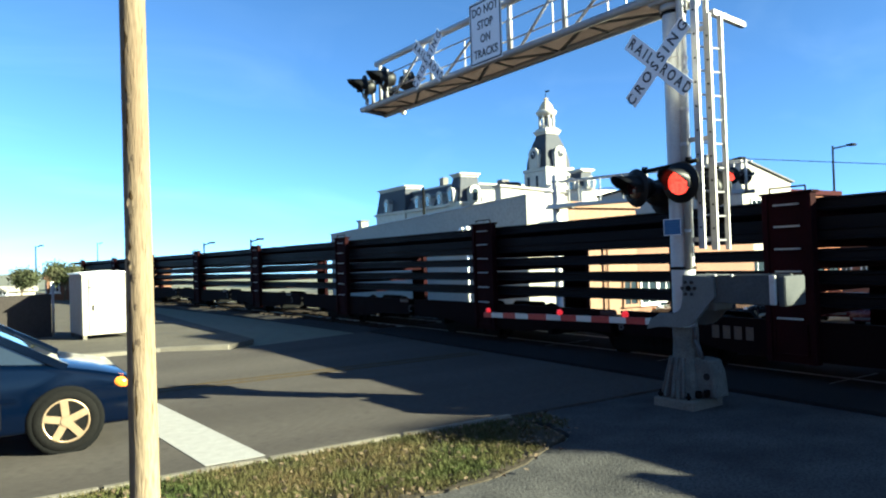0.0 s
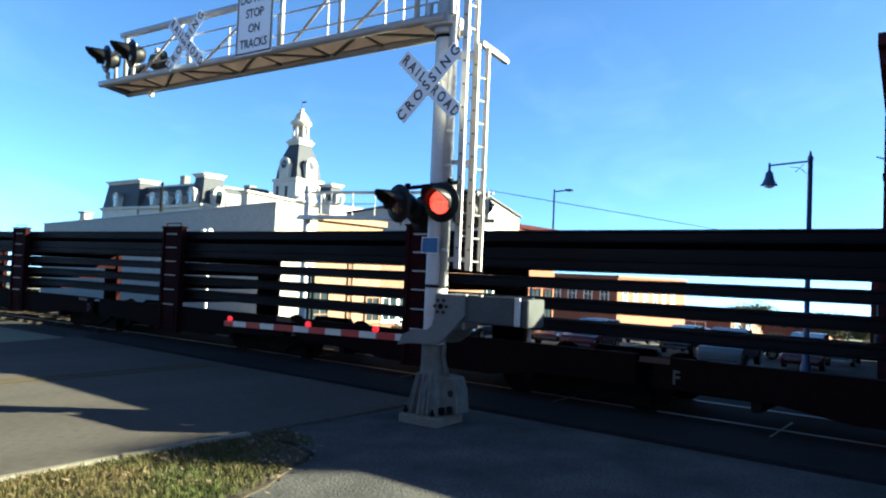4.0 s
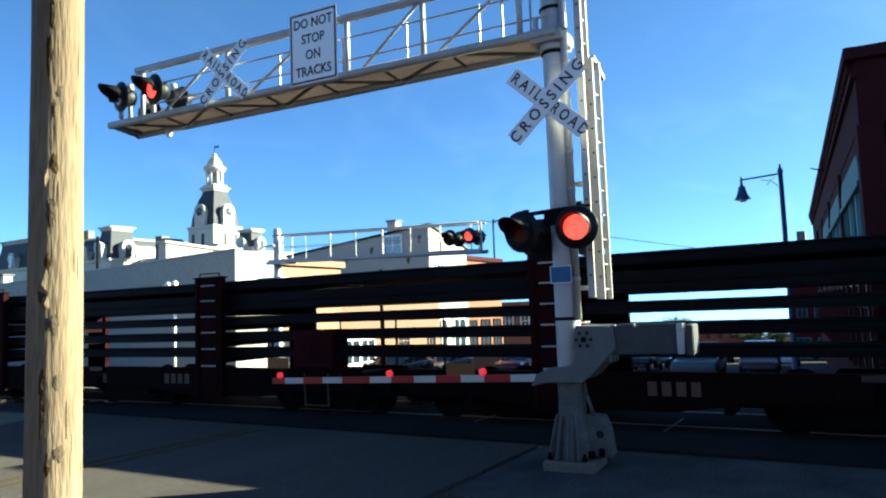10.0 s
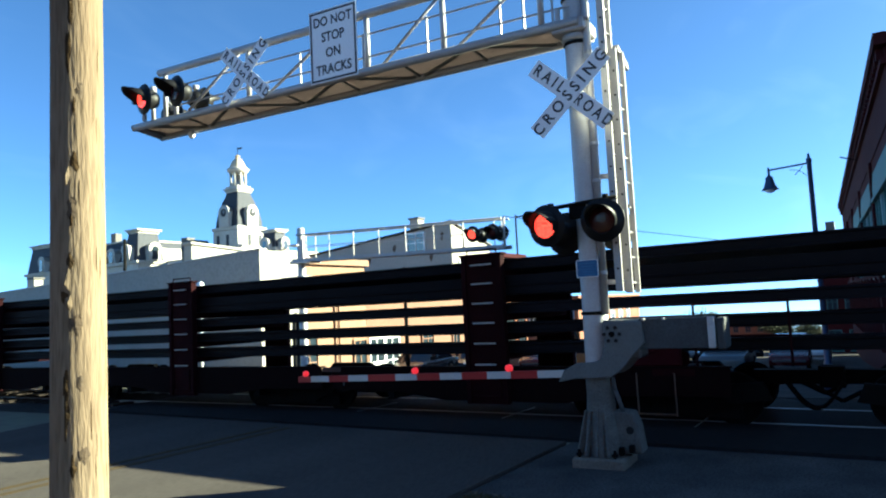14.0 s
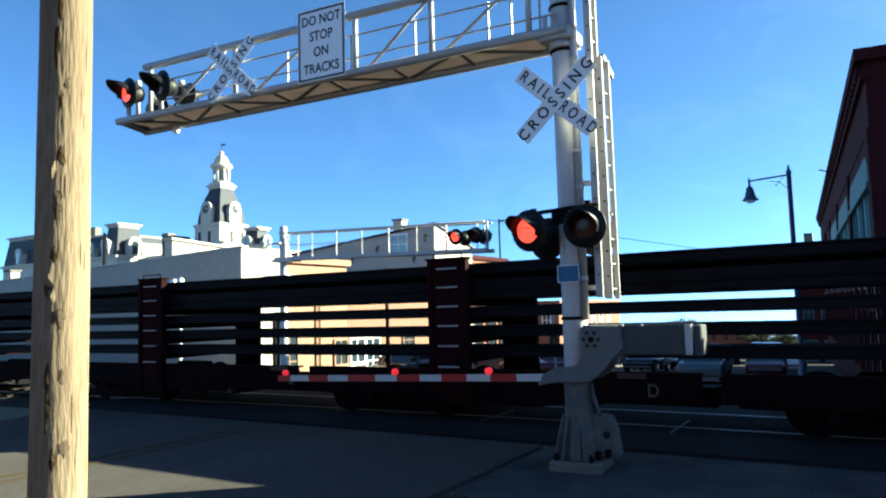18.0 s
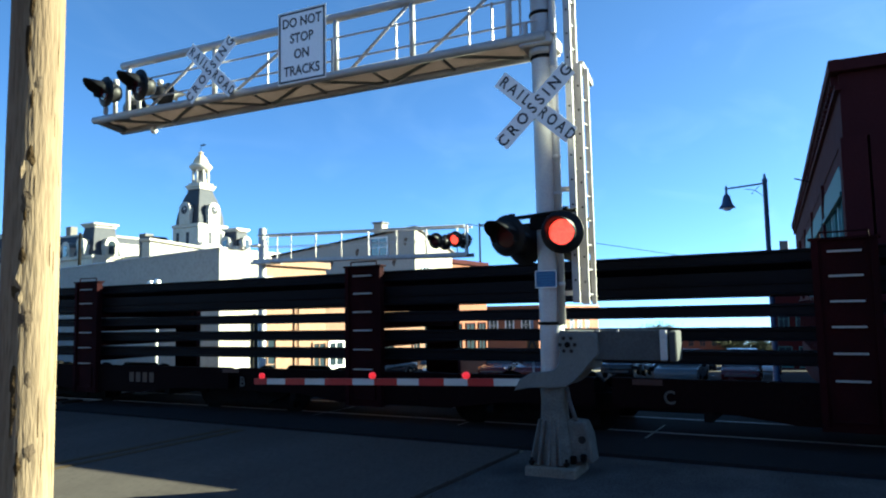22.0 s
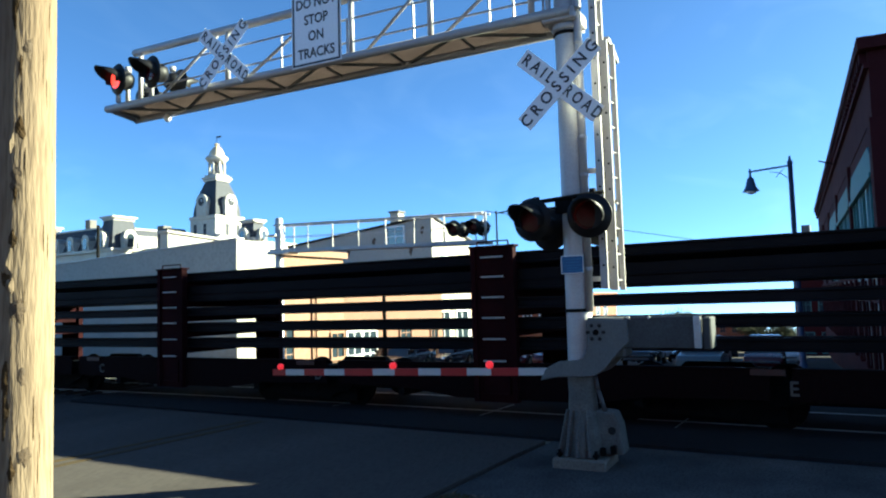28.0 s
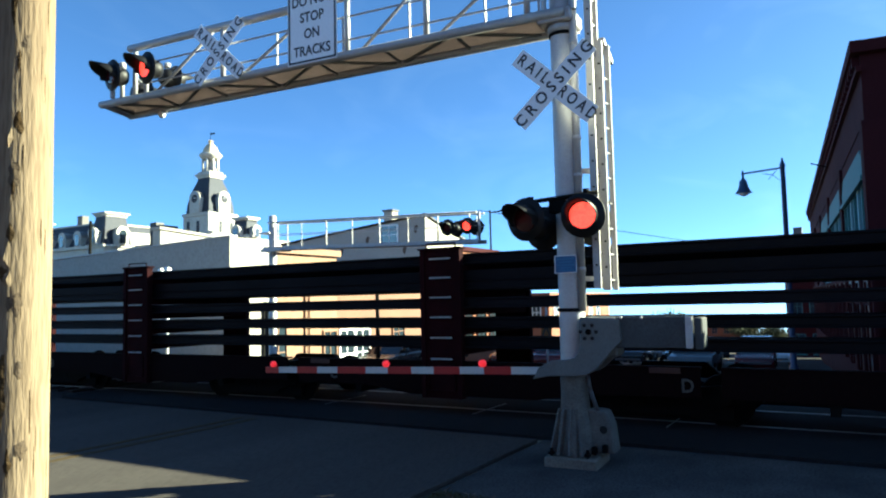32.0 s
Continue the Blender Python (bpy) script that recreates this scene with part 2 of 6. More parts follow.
M = dict(
    asphalt=material("asphalt", (0.054, 0.048, 0.044), 0.95, vary=0.2, scale=0.55, fine=60, bump=0.35, second=(0.09, 0.081, 0.072), spec=0.04, stretch=(0.14, 1, 1)),
    lot=material("lot_asphalt", (0.043, 0.0425, 0.043), 0.95, vary=0.25, scale=1.4, fine=38, bump=0.5, second=(0.09, 0.087, 0.083), spec=0.03),
    # panel colour lowered to hold the shade that lies under the train
    rubber=material("shaded_crossing", (0.014, 0.0145, 0.016), 0.9, vary=0.2, scale=1.5, fine=40, bump=0.3, second=(0.022, 0.022, 0.023), spec=0.05),
    gravel=material("trodden_gravel", (0.075, 0.068, 0.058), 0.95, vary=0.22, scale=0.9, fine=25, bump=0.5, second=(0.11, 0.1, 0.084), spec=0.05),
    weight=material("dull_grey_casting", (0.05, 0.054, 0.057), 0.7, vary=0.12, scale=4, fine=60, bump=0.15, second=(0.07, 0.074, 0.076), spec=0.12),
    ground=material("ground", (0.13, 0.12, 0.09), 0.95, vary=0.2, scale=0.08, fine=4, bump=0.2, second=(0.1, 0.11, 0.05)),
    soil=material("soil", (0.042, 0.035, 0.025), 0.95, vary=0.25, scale=1.2, fine=30, bump=0.6, second=(0.068, 0.057, 0.041), spec=0.1),
    grass=material("grass_blades", (0.042, 0.064, 0.016), 0.8, vary=0.2, scale=1.1, fine=20, bump=0, second=(0.096, 0.07, 0.034), spec=0.1, amount=0.44),
    dryleaf=material("dry_leaf", (0.085, 0.056, 0.03), 0.9, vary=0.2, scale=4, fine=30, bump=0, second=(0.14, 0.1, 0.06)),
    concrete=material("concrete", (0.13, 0.118, 0.098), 0.9, vary=0.16, scale=1.5, fine=50, bump=0.3, second=(0.18, 0.163, 0.135), spec=0.08),
    paint_white=material("road_paint", (0.29, 0.28, 0.265), 0.8, vary=0.1, scale=9, fine=60, bump=0.25, second=(0.23, 0.222, 0.21)),
    paint_yellow=material("road_paint_yellow", (0.075, 0.052, 0.022), 0.85, vary=0.15, scale=3, fine=50, bump=0.25, second=(0.045, 0.04, 0.03), spec=0.05),
    galv=material("galvanised_steel", (0.3, 0.29, 0.29), 0.5, 0.3, vary=0.08, scale=6, fine=80, bump=0.06, second=(0.36, 0.345, 0.34)),
    alu=material("aluminium_paint", (0.33, 0.325, 0.33), 0.45, 0.15, vary=0.08, scale=3, fine=60, bump=0.08, second=(0.41, 0.4, 0.4)),
    sheet=material("sign_white", (0.72, 0.72, 0.73), 0.45, vary=0.04, scale=2, fine=30, bump=0.03),
    grate=material("rusty_grating", (0.2, 0.165, 0.15), 0.8, 0.0, vary=0.16, scale=1.5, fine=90, bump=0.3, second=(0.27, 0.225, 0.205)),
    black=material("black_paint", (0.006, 0.006, 0.007), 0.5, vary=0.12, scale=5, fine=50, bump=0.06, spec=0.22),
    letter=material("black_letters", (0.018, 0.018, 0.02), 0.5, vary=0.1, bump=0),
    blue=material("blue_sign", (0.009, 0.07, 0.19), 0.5, vary=0.06, bump=0.03),
    gate_red=material("gate_red", (0.3, 0.018, 0.018), 0.45, vary=0.1, scale=8, bump=0.05, spec=0.3),
    gate_white=material("gate_white", (0.5, 0.49, 0.46), 0.45, vary=0.06, scale=8, bump=0.05, spec=0.3),
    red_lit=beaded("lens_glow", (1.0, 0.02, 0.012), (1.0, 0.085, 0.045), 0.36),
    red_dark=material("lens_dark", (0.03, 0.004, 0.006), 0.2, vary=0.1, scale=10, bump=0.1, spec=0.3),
    # train colours from here to the iron sit near black, standing in for shade
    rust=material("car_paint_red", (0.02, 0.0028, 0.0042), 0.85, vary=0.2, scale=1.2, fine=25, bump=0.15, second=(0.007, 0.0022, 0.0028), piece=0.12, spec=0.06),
    tan_red=material("machine_red", (0.03, 0.002, 0.0042), 0.75, vary=0.15, scale=1.0, fine=25, bump=0.1, second=(0.02, 0.002, 0.004), spec=0.08),
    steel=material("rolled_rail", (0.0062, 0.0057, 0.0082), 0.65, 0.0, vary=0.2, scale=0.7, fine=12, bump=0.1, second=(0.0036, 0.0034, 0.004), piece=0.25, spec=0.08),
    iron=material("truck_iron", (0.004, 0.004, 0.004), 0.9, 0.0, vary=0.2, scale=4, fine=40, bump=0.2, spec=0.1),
    track=material("running_rail", (0.14, 0.14, 0.145), 0.5, 0.7, vary=0.06, scale=3, fine=60, bump=0.03),
    yellow=material("yellow_sheet", (0.2, 0.075, 0.009), 0.5, vary=0.08, bump=0.03),
    strip=material("orange_strip", (0.03, 0.006, 0.003), 0.6, vary=0.15, scale=6, bump=0.02),
    dim_marks=material("worn_marks", (0.07, 0.045, 0.03), 0.8, vary=0.2, scale=8, bump=0),
    stencil=material("stencil_white", (0.32, 0.3, 0.28), 0.8, vary=0.15, scale=8, bump=0),
    wood=material("pole_wood", (0.14, 0.103, 0.067), 0.95, vary=0.16, scale=0.7, fine=14, bump=0.4, second=(0.238, 0.188, 0.128), stretch=(5, 5, 0.6), spec=0.06),
    wood_dark=material("wood_knot", (0.06, 0.04, 0.022), 0.9, vary=0.2, scale=10, fine=40, bump=0.4),
    tie=material("tie_wood", (0.025, 0.02, 0.017), 0.95, vary=0.2, scale=3, fine=25, bump=0.4, spec=0.1),
    ballast=material("ballast", (0.03, 0.028, 0.027), 0.95, vary=0.3, scale=6, fine=22, bump=1.0, spec=0.1),
    white_wall=material("white_painted_wall", (0.29, 0.268, 0.235), 0.85, vary=0.07, scale=0.4, fine=8, bump=0.1, second=(0.35, 0.325, 0.285)),
    cream=material("cream_wall", (0.14, 0.064, 0.036), 0.85, vary=0.12, scale=0.6, fine=9, bump=0.1, second=(0.19, 0.1, 0.062)),
    cream_light=material("pale_cream_wall", (0.19, 0.105, 0.064), 0.85, vary=0.14, scale=0.6, fine=9, bump=0.1, second=(0.24, 0.145, 0.09)),
    stone=material("courthouse_stone", (0.38, 0.355, 0.32), 0.85, vary=0.12, scale=0.4, fine=4, bump=0.1, second=(0.46, 0.435, 0.39)),
    slate=material("slate_roof", (0.03, 0.033, 0.045), 0.7, vary=0.2, scale=0.6, fine=6, bump=0.2, second=(0.045, 0.048, 0.06), spec=0.25),
    gilt=material("weathered_dome", (0.45, 0.36, 0.24), 0.5, 0.2, vary=0.1, scale=1, fine=9, bump=0.1),
    brick_red=material("red_brick", (0.038, 0.008, 0.009), 0.9, vary=0.15, scale=0.5, fine=12, bump=0.2, second=(0.028, 0.007, 0.009), piece=0.1, spec=0.08),
    brick_orange=material("orange_brick", (0.2, 0.07, 0.032), 0.9, vary=0.15, scale=0.6, fine=10, bump=0.2, second=(0.17, 0.065, 0.032)),
    teal=material("teal_trim", (0.036, 0.115, 0.115), 0.7, vary=0.15, scale=1.5, fine=20, bump=0.1, second=(0.055, 0.15, 0.15)),
    teal_pale=material("pale_teal_trim", (0.13, 0.25, 0.27), 0.7, vary=0.1, scale=1.5, fine=20, bump=0.1, second=(0.2, 0.3, 0.3)),
    glass=glass("window_glass"),
    glass_car=glass("car_glass", (0.015, 0.02, 0.025), 0.03),
    roof=material("roof_felt", (0.1, 0.095, 0.09), 0.9, vary=0.2, scale=0.6, fine=10, bump=0.2),
    blue_car=material("blue_car_paint", (0.0004, 0.0018, 0.0075), 0.14, 0.0, vary=0.04, scale=2, bump=0, spec=0.26),
    silver_car=material("silver_car_paint", (0.09, 0.1, 0.11), 0.35, 0.2, vary=0.04, scale=2, bump=0),
    white_car=material("white_car_paint", (0.45, 0.45, 0.44), 0.3, vary=0.03, scale=2, bump=0),
    maroon_car=material("maroon_car_paint", (0.06, 0.006, 0.008), 0.25, 0.1, vary=0.04, scale=2, bump=0),
    black_car=material("black_car_paint", (0.01, 0.01, 0.012), 0.25, vary=0.05, scale=2, bump=0),
    tyre=material("tyre_rubber", (0.006, 0.0058, 0.0055), 0.95, vary=0.15, scale=12, bump=0.2, spec=0.08),
    rim=material("alloy_rim", (0.36, 0.26, 0.16), 0.35, 0.6, vary=0.1, scale=10, bump=0.05),
    amber=material("amber_lens", (0.75, 0.2, 0.02), 0.2, vary=0.05, bump=0),
    plastic=material("grey_plastic", (0.06, 0.062, 0.065), 0.6, vary=0.1, bump=0.05),
    lamp_blue=material("lamp_post_paint", (0.025, 0.04, 0.09), 0.45, 0.2, vary=0.1, bump=0.05),
    bark=material("bark", (0.1, 0.075, 0.05), 0.95, vary=0.2, scale=6, fine=30, bump=0.6),
    leaf=material("leaves", (0.04, 0.052, 0.024), 0.8, vary=0.2, scale=1.0, fine=9, bump=0, second=(0.07, 0.066, 0.036), spec=0.1),
    orange_roof=material("red_roofing", (0.3, 0.05, 0.045), 0.8, vary=0.15, scale=1, fine=8, bump=0.2),
    cast=material("cast_grey_paint", (0.11, 0.115, 0.115), 0.65, 0.1, vary=0.1, scale=4, fine=60, bump=0.12, second=(0.14, 0.145, 0.143), spec=0.2),
    footed=material("dark_casting", (0.085, 0.084, 0.08), 0.7, vary=0.2, scale=5, fine=50, bump=0.2, second=(0.14, 0.135, 0.12), spec=0.15),
    marking=material("faded_letters", (0.06, 0.055, 0.05), 0.85, vary=0.2, scale=8, bump=0),
    gate_glow=material("gate_lamp_glow", (0.8, 0.02, 0.03), 0.3, vary=0.02, bump=0, emit=0.12),
    # sill colour sunk below the car red, with the underframe's shade painted in
    sill=material("shaded_sill", (0.005, 0.002, 0.0022), 0.9, vary=0.25, scale=1.5, fine=25, bump=0.15, spec=0.06),
    gouge=material("wood_gouge", (0.035, 0.022, 0.01), 0.95, vary=0.2, scale=10, fine=40, bump=0.6, second=(0.07, 0.048, 0.025), spec=0.05),
    print_blue=material("pale_blue_print", (0.025, 0.11, 0.25), 0.5, vary=0.05, bump=0),
    white_lamp=material("white_enamel", (0.85, 0.84, 0.8), 0.3, vary=0.03, bump=0),
    fence=material("dark_fence", (0.034, 0.029, 0.027), 0.85, vary=0.15, scale=2, fine=20, bump=0.2, spec=0.1),
)


# ---- mesh helpers ----
def box(bm, c, s, m=None):
    """A box with centre c and sizes s, moved by m."""
    x, y, z = (a / 2 for a in s)
    v = [Vector(c) + Vector((i * x, j * y, k * z)) for i in (-1, 1) for j in (-1, 1) for k in (-1, 1)]
    v = [bm.verts.new(m @ a if m else a) for a in v]
    for f in ((0, 1, 3, 2), (4, 6, 7, 5), (0, 4, 5, 1), (2, 3, 7, 6), (0, 2, 6, 4), (1, 5, 7, 3)):
        bm.faces.new([v[i] for i in f])
    return bm


def rod(bm, a, b, r0, r1=None, seg=8, caps=True):
    """A round bar from a to b."""
    a, b = Vector(a), Vector(b)
    r1 = r0 if r1 is None else r1
    d = (b - a).normalized()
    u = d.orthogonal().normalized()
    w = d.cross(u)
    ra = [bm.verts.new(a + r0 * (u * math.cos(t) + w * math.sin(t))) for t in (2 * math.pi * i / seg for i in range(seg))]
    rb = [bm.verts.new(b + r1 * (u * math.cos(t) + w * math.sin(t))) for t in (2 * math.pi * i / seg for i in range(seg))]
    for i in range(seg):
        f = bm.faces.new((ra[i], ra[(i + 1) % seg], rb[(i + 1) % seg], rb[i]))
        f.smooth = seg > 6
    if caps:
        bm.faces.new(ra[::-1])
        bm.faces.new(rb)
    return bm


def bar(bm, a, b, w, h, up=(0, 0, 1)):
    """A flat bar from a to b, w wide across and h along up."""
    a, b = Vector(a), Vector(b)
    d = (b - a).normalized()
    s = d.cross(Vector(up))
    s = s.normalized() if s.length > 1e-4 else d.orthogonal().normalized()
    t = s.cross(d).normalized()
    v = [bm.verts.new(p + s * (i * w / 2) + t * (j * h / 2)) for p in (a, b) for i, j in ((-1, -1), (1, -1), (1, 1), (-1, 1))]
    for f in ((3, 2, 1, 0), (4, 5, 6, 7), (0, 1, 5, 4), (1, 2, 6, 5), (2, 3, 7, 6), (3, 0, 4, 7)):
        bm.faces.new([v[i] for i in f])
    return bm


def lathe(bm, axis_at, profile, seg=16, along=(0, 0, 1), smooth=True):
    """A turned form: profile of (radius, height) about an axis."""
    q = Vector((0, 0, 1)).rotation_difference(Vector(along))
    rings = []
    for r, h in profile:
        rings.append([bm.verts.new(Vector(axis_at) + q @ Vector((r * math.cos(2 * math.pi * i / seg), r * math.sin(2 * math.pi * i / seg), h))) for i in range(seg)])
    for a, b in zip(rings, rings[1:]):
        for i in range(seg):
            f = bm.faces.new((a[i], a[(i + 1) % seg], b[(i + 1) % seg], b[i]))
            f.smooth = smooth
    bm.faces.new(rings[0][::-1])
    bm.faces.new(rings[-1])
    return bm


def prism(bm, outline, y0, y1, axis="y"):
    """An outline of (a, b) pushed from y0 to y1 along an axis: 'y' takes (x, z), 'x' takes (y, z), 'z' takes (x, y)."""
    def at(p, d):
        return {"y": (p[0], d, p[1]), "x": (d, p[0], p[1]), "z": (p[0], p[1], d)}[axis]
    a = [bm.verts.new(at(p, y0)) for p in outline]
    b = [bm.verts.new(at(p, y1)) for p in outline]
    n = len(outline)
    for i in range(n):
        bm.faces.new((a[i], a[(i + 1) % n], b[(i + 1) % n], b[i]))
    bm.faces.new(a[::-1])
    bm.faces.new(b)
    bmesh.ops.recalc_face_normals(bm, faces=bm.faces)
    return bm


def soften(bm, width, seg=2):
    bmesh.ops.recalc_face_normals(bm, faces=bm.faces)
    bmesh.ops.bevel(bm, geom=[e for e in bm.edges if len(e.link_faces) == 2 and e.calc_face_angle(0) > 0.5], offset=width, segments=seg, profile=0.5, affect="EDGES")
    return bm


def mesh(name, bm, mat):
    d = bpy.data.meshes.new(name)
    bm.normal_update()
    bm.to_mesh(d)
    bm.free()
    d.materials.append(mat)
    return d


def part(name, bm, mat, parent, label="", at=None):
    """ONE mesh object under a thing or a part; bm may be a bmesh or a ready mesh."""
    ob = new(name, bm if isinstance(bm, bpy.types.Mesh) else mesh(name, bm, mat))
    ob.parent = parent
    if at is not None:
        ob.matrix_basis = at
    return tagged(ob, label)


def thing(name, label, category, at=None, group="", kind=""):
    ob = new(name)
    ob.empty_display_size = 0.1
    if at is not None:
        ob.matrix_basis = at
    return tagged(ob, label, category, group, kind)


def solid(name, bm, mat, label, category, group="", kind="", at=None):
    ob = new(name, mesh(name, bm, mat))
    if at is not None:
        ob.matrix_basis = at
    return tagged(ob, label, category, group, kind)


def B():
    return bmesh.new()


def words(text, size, mat, depth=0.003, squeeze=1.0):
    """Lettering as a mesh in the xy plane, centred."""
    c = bpy.data.curves.new("lettering", "FONT")
    c.body, c.size, c.extrude, c.align_x, c.align_y = text, size, depth, "CENTER", "CENTER"
    c.resolution_u = 3
    c.offset = 0.02 * size
    ob = bpy.data.objects.new("lettering", c)
    scene.collection.objects.link(ob)
    d = bpy.data.meshes.new_from_object(ob.evaluated_get(bpy.context.evaluated_depsgraph_get()))
    bpy.data.objects.remove(ob)
    d.transform(Matrix.Diagonal((squeeze, 1, 1, 1)))
    d.materials.clear()
    d.materials.append(mat)
    return d


# faces towards the road users: x to their right, y up, z out of the sign
SKEW = 4.0
def facing(x, y, z, turn=0.0, spin=0.0):
    return pose(x, y, z, 90, 0, -90 + SKEW + turn) @ pose(0, 0, 0, 0, 0, spin)


# ---- ground, road, track ----
def sheet(name, outline, z, thick, mat, label, category):
    bm = B()
    prism(bm, outline, z - thick, z, "z")
    return solid(name, bm, mat, label, category, kind="structure")


def fall(x):
    """Height of the land: flat up to the track, then falling away to the east."""
    if x < 13.5:
        return 0.0
    return -0.2 * (x - 13.5) if x < 19.0 else -1.1 - 0.055 * (x - 19.0)


def slope(name, stations, low, high, lift, mat, label, category, thick=0.1):
    """A sheet that follows the fall of the land between two lines y = low(x) and y = high(x)."""
    bm = B()
    rows = [[bm.verts.new((x, y, fall(x) + lift - d)) for y, d in ((low(x), 0), (high(x), 0), (high(x), thick), (low(x), thick))] for x in stations]
    for a, b in zip(rows, rows[1:]):
        for i in range(4):
            bm.faces.new((a[i], b[i], b[(i + 1) % 4], a[(i + 1) % 4]))
    bm.faces.new(rows[0])
    bm.faces.new(rows[-1][::-1])
    bmesh.ops.recalc_face_normals(bm, faces=bm.faces)
    return solid(name, bm, mat, label, category, kind="structure")


slope("ground", (-3000, 13.5, 19.0, 3000), lambda x: -3000, lambda x: 3000, -0.06, M["ground"], "flat brown and green ground reaching the horizon", "ground", 0.2)
sheet("lot", [(-40, -60), (8.7, -60), (8.7, 7.4), (5.55, 7.4), (5.66, 6.9), (5.48, 6.35), (5.3, 6.2), (4.2, 5.85), (2.0, 5.75), (-40, 5.7)], -0.004, 0.05, M["lot"], "worn grey asphalt lot beside the crossing", "pavement")
sheet("road", [(-80, 7.5), (8.7, 7.5), (8.7, 18.4), (4.6, 17.2), (3.4, 18.0), (-80, 17.6)], 0.0, 0.05, M["asphalt"], "worn grey asphalt road leading to the tracks", "road")
EAST = (13.4, 13.5, 19.0, 60.0, 140.0)
slope("road_beyond", EAST, lambda x: 7.5 + 0.07 * (x - 13.4), lambda x: 19.0 + 0.071 * (x - 13.4), 0.0, M["asphalt"], "asphalt street falling away beyond the tracks", "road", 0.05)
slope("pavement_beyond", EAST, lambda x: -20, lambda x: 7.44 + 0.07 * (x - 13.4), 0.02, M["lot"], "grey paved ground beyond the tracks", "pavement", 0.07)
slope("pavement_north", EAST, lambda x: 19.06 + 0.071 * (x - 13.4), lambda x: 90, 0.05, M["concrete"], "concrete pavement along the street beyond the tracks", "pavement")
sheet("verge_far", [(-80, 17.75), (3.3, 18.15), (4.7, 17.5), (5.6, 18.4), (5.6, 40), (2.0, 60), (-5.5, 90), (-80, 90)], 0.07, 0.12, M["gravel"], "grey-brown trodden gravel verge across the road", "pavement")
sheet("kerb_far", [(-80, 17.66), (3.3, 18.06), (4.7, 17.42), (4.8, 17.66), (3.36, 18.36), (-80, 17.96)], 0.082, 0.13, M["concrete"], "pale concrete lip along the far side of the road", "kerb")

# the track lies on a wide curve that bends away to the west
TRACK_X, CURVE, SQUARE = 11.3, 300.0, 3.0


def bend(y):
    """From the track's own straight line to its place y metres further round the curve."""
    return pose(-CURVE, 0, 0) @ Matrix.Rotation(y / CURVE, 4, "Z") @ pose(CURVE, 0, 0)


def on(y, x=0.0, z=0.0, rx=0, ry=0, rz=0):
    return bend(y) @ pose(x, 0, z, rx, ry, rz)


def along_track(s):
    """A place s metres along the track; at SQUARE it runs due north."""
    return pose(TRACK_X, SQUARE, 0) @ bend(s - SQUARE)


def sweep(outline, x, s0, s1, step):
    """An outline of (x, z) carried round the curve from s0 to s1."""
    n, m = max(1, int(round((s1 - s0) / step))), len(outline)
    v, f = [], []
    for i in range(n + 1):
        a = (s0 + (s1 - s0) * i / n) / CURVE
        ca, sa = math.cos(a), math.sin(a)
        for px, pz in outline:
            r = CURVE + x + px
            v.append((r * ca - CURVE, r * sa, pz))
    for i in range(n):
        for j in range(m):
            k = (j + 1) % m
            f.append((i * m + j, i * m + k, (i + 1) * m + k, (i + 1) * m + j))
    f += [tuple(range(m))[::-1], tuple(range(n * m, n * m + m))]
    d = bpy.data.meshes.new("swept")
    d.from_pydata(v, [], f)
    bm = B()
    bm.from_mesh(d)
    bmesh.ops.recalc_face_normals(bm, faces=bm.faces)
    bpy.data.meshes.remove(d)
    return bm


HOME = along_track(0.0)
crossing_panel = solid("crossing_panel", prism(B(), [(8.93, -0.06), (8.93, -0.002), (9.8, 0.031), (12.8, 0.031), (13.57, 0.0), (13.57, -0.06)], -1.8, 18.6, "y"), M["rubber"], "rubber and asphalt crossing panel between the rails, darkened for shade under the train", "crossing", kind="structure")
for s0, s1 in ((-60, -1.9), (18.7, 300)):
    solid("track_bed", sweep([(-2.58, -0.08), (-1.7, -0.02), (1.7, -0.02), (2.08, -0.08), (2.08, -0.3), (-2.58, -0.3)], 0, s0, s1, 4.0), M["ballast"], "grey stone ballast under the track", "track bed", kind="structure", at=HOME)
ties = B()
for i in range(220):
    s = 19.4 + i * 0.53 if i < 160 else -2.2 - (i - 160) * 0.53
    box(ties, (0, 0, -0.01), (2.6, 0.22, 0.07), bend(s))
solid("ties", ties, M["tie"], "dark weathered wooden railroad ties", "tie", kind="stuff", at=HOME)
for x in (-0.72, 0.72):
    bm = sweep([(-0.07, -0.1), (0.07, -0.1), (0.02, -0.06), (0.02, 0.0), (0.037, 0.01), (0.037, 0.04), (-0.037, 0.04), (-0.037, 0.01), (-0.02, 0.0), (-0.02, -0.06)], x, -80, 300, 3.0)
    solid("running_rail", bm, M["track"], "polished steel running rail of the track", "rail", "rails of the track", "structure", HOME)

for y in (0.0, 3.06, 6.12, 9.18, 12.24):
    solid("panel_joint", box(B(), (10.66, y, 0.0325), (1.26, 0.025, 0.006)), M["track"], "thin pale steel joint strip across the crossing panel", "joint", "joints of the crossing", "structure")

# road markings
marks = sheet("stop_line", [(1.94, 7.62), (2.53, 7.62), (2.06, 12.0), (1.47, 12.0)], 0.006, 0.004, M["paint_white"], "worn white stop line painted across the lane", "road marking")
sheet("centre_line", [(-60, 12.3), (8.4, 12.3), (8.4, 12.42), (-60, 12.42)], 0.006, 0.004, M["paint_yellow"], "worn yellow centre line on the road", "road marking")
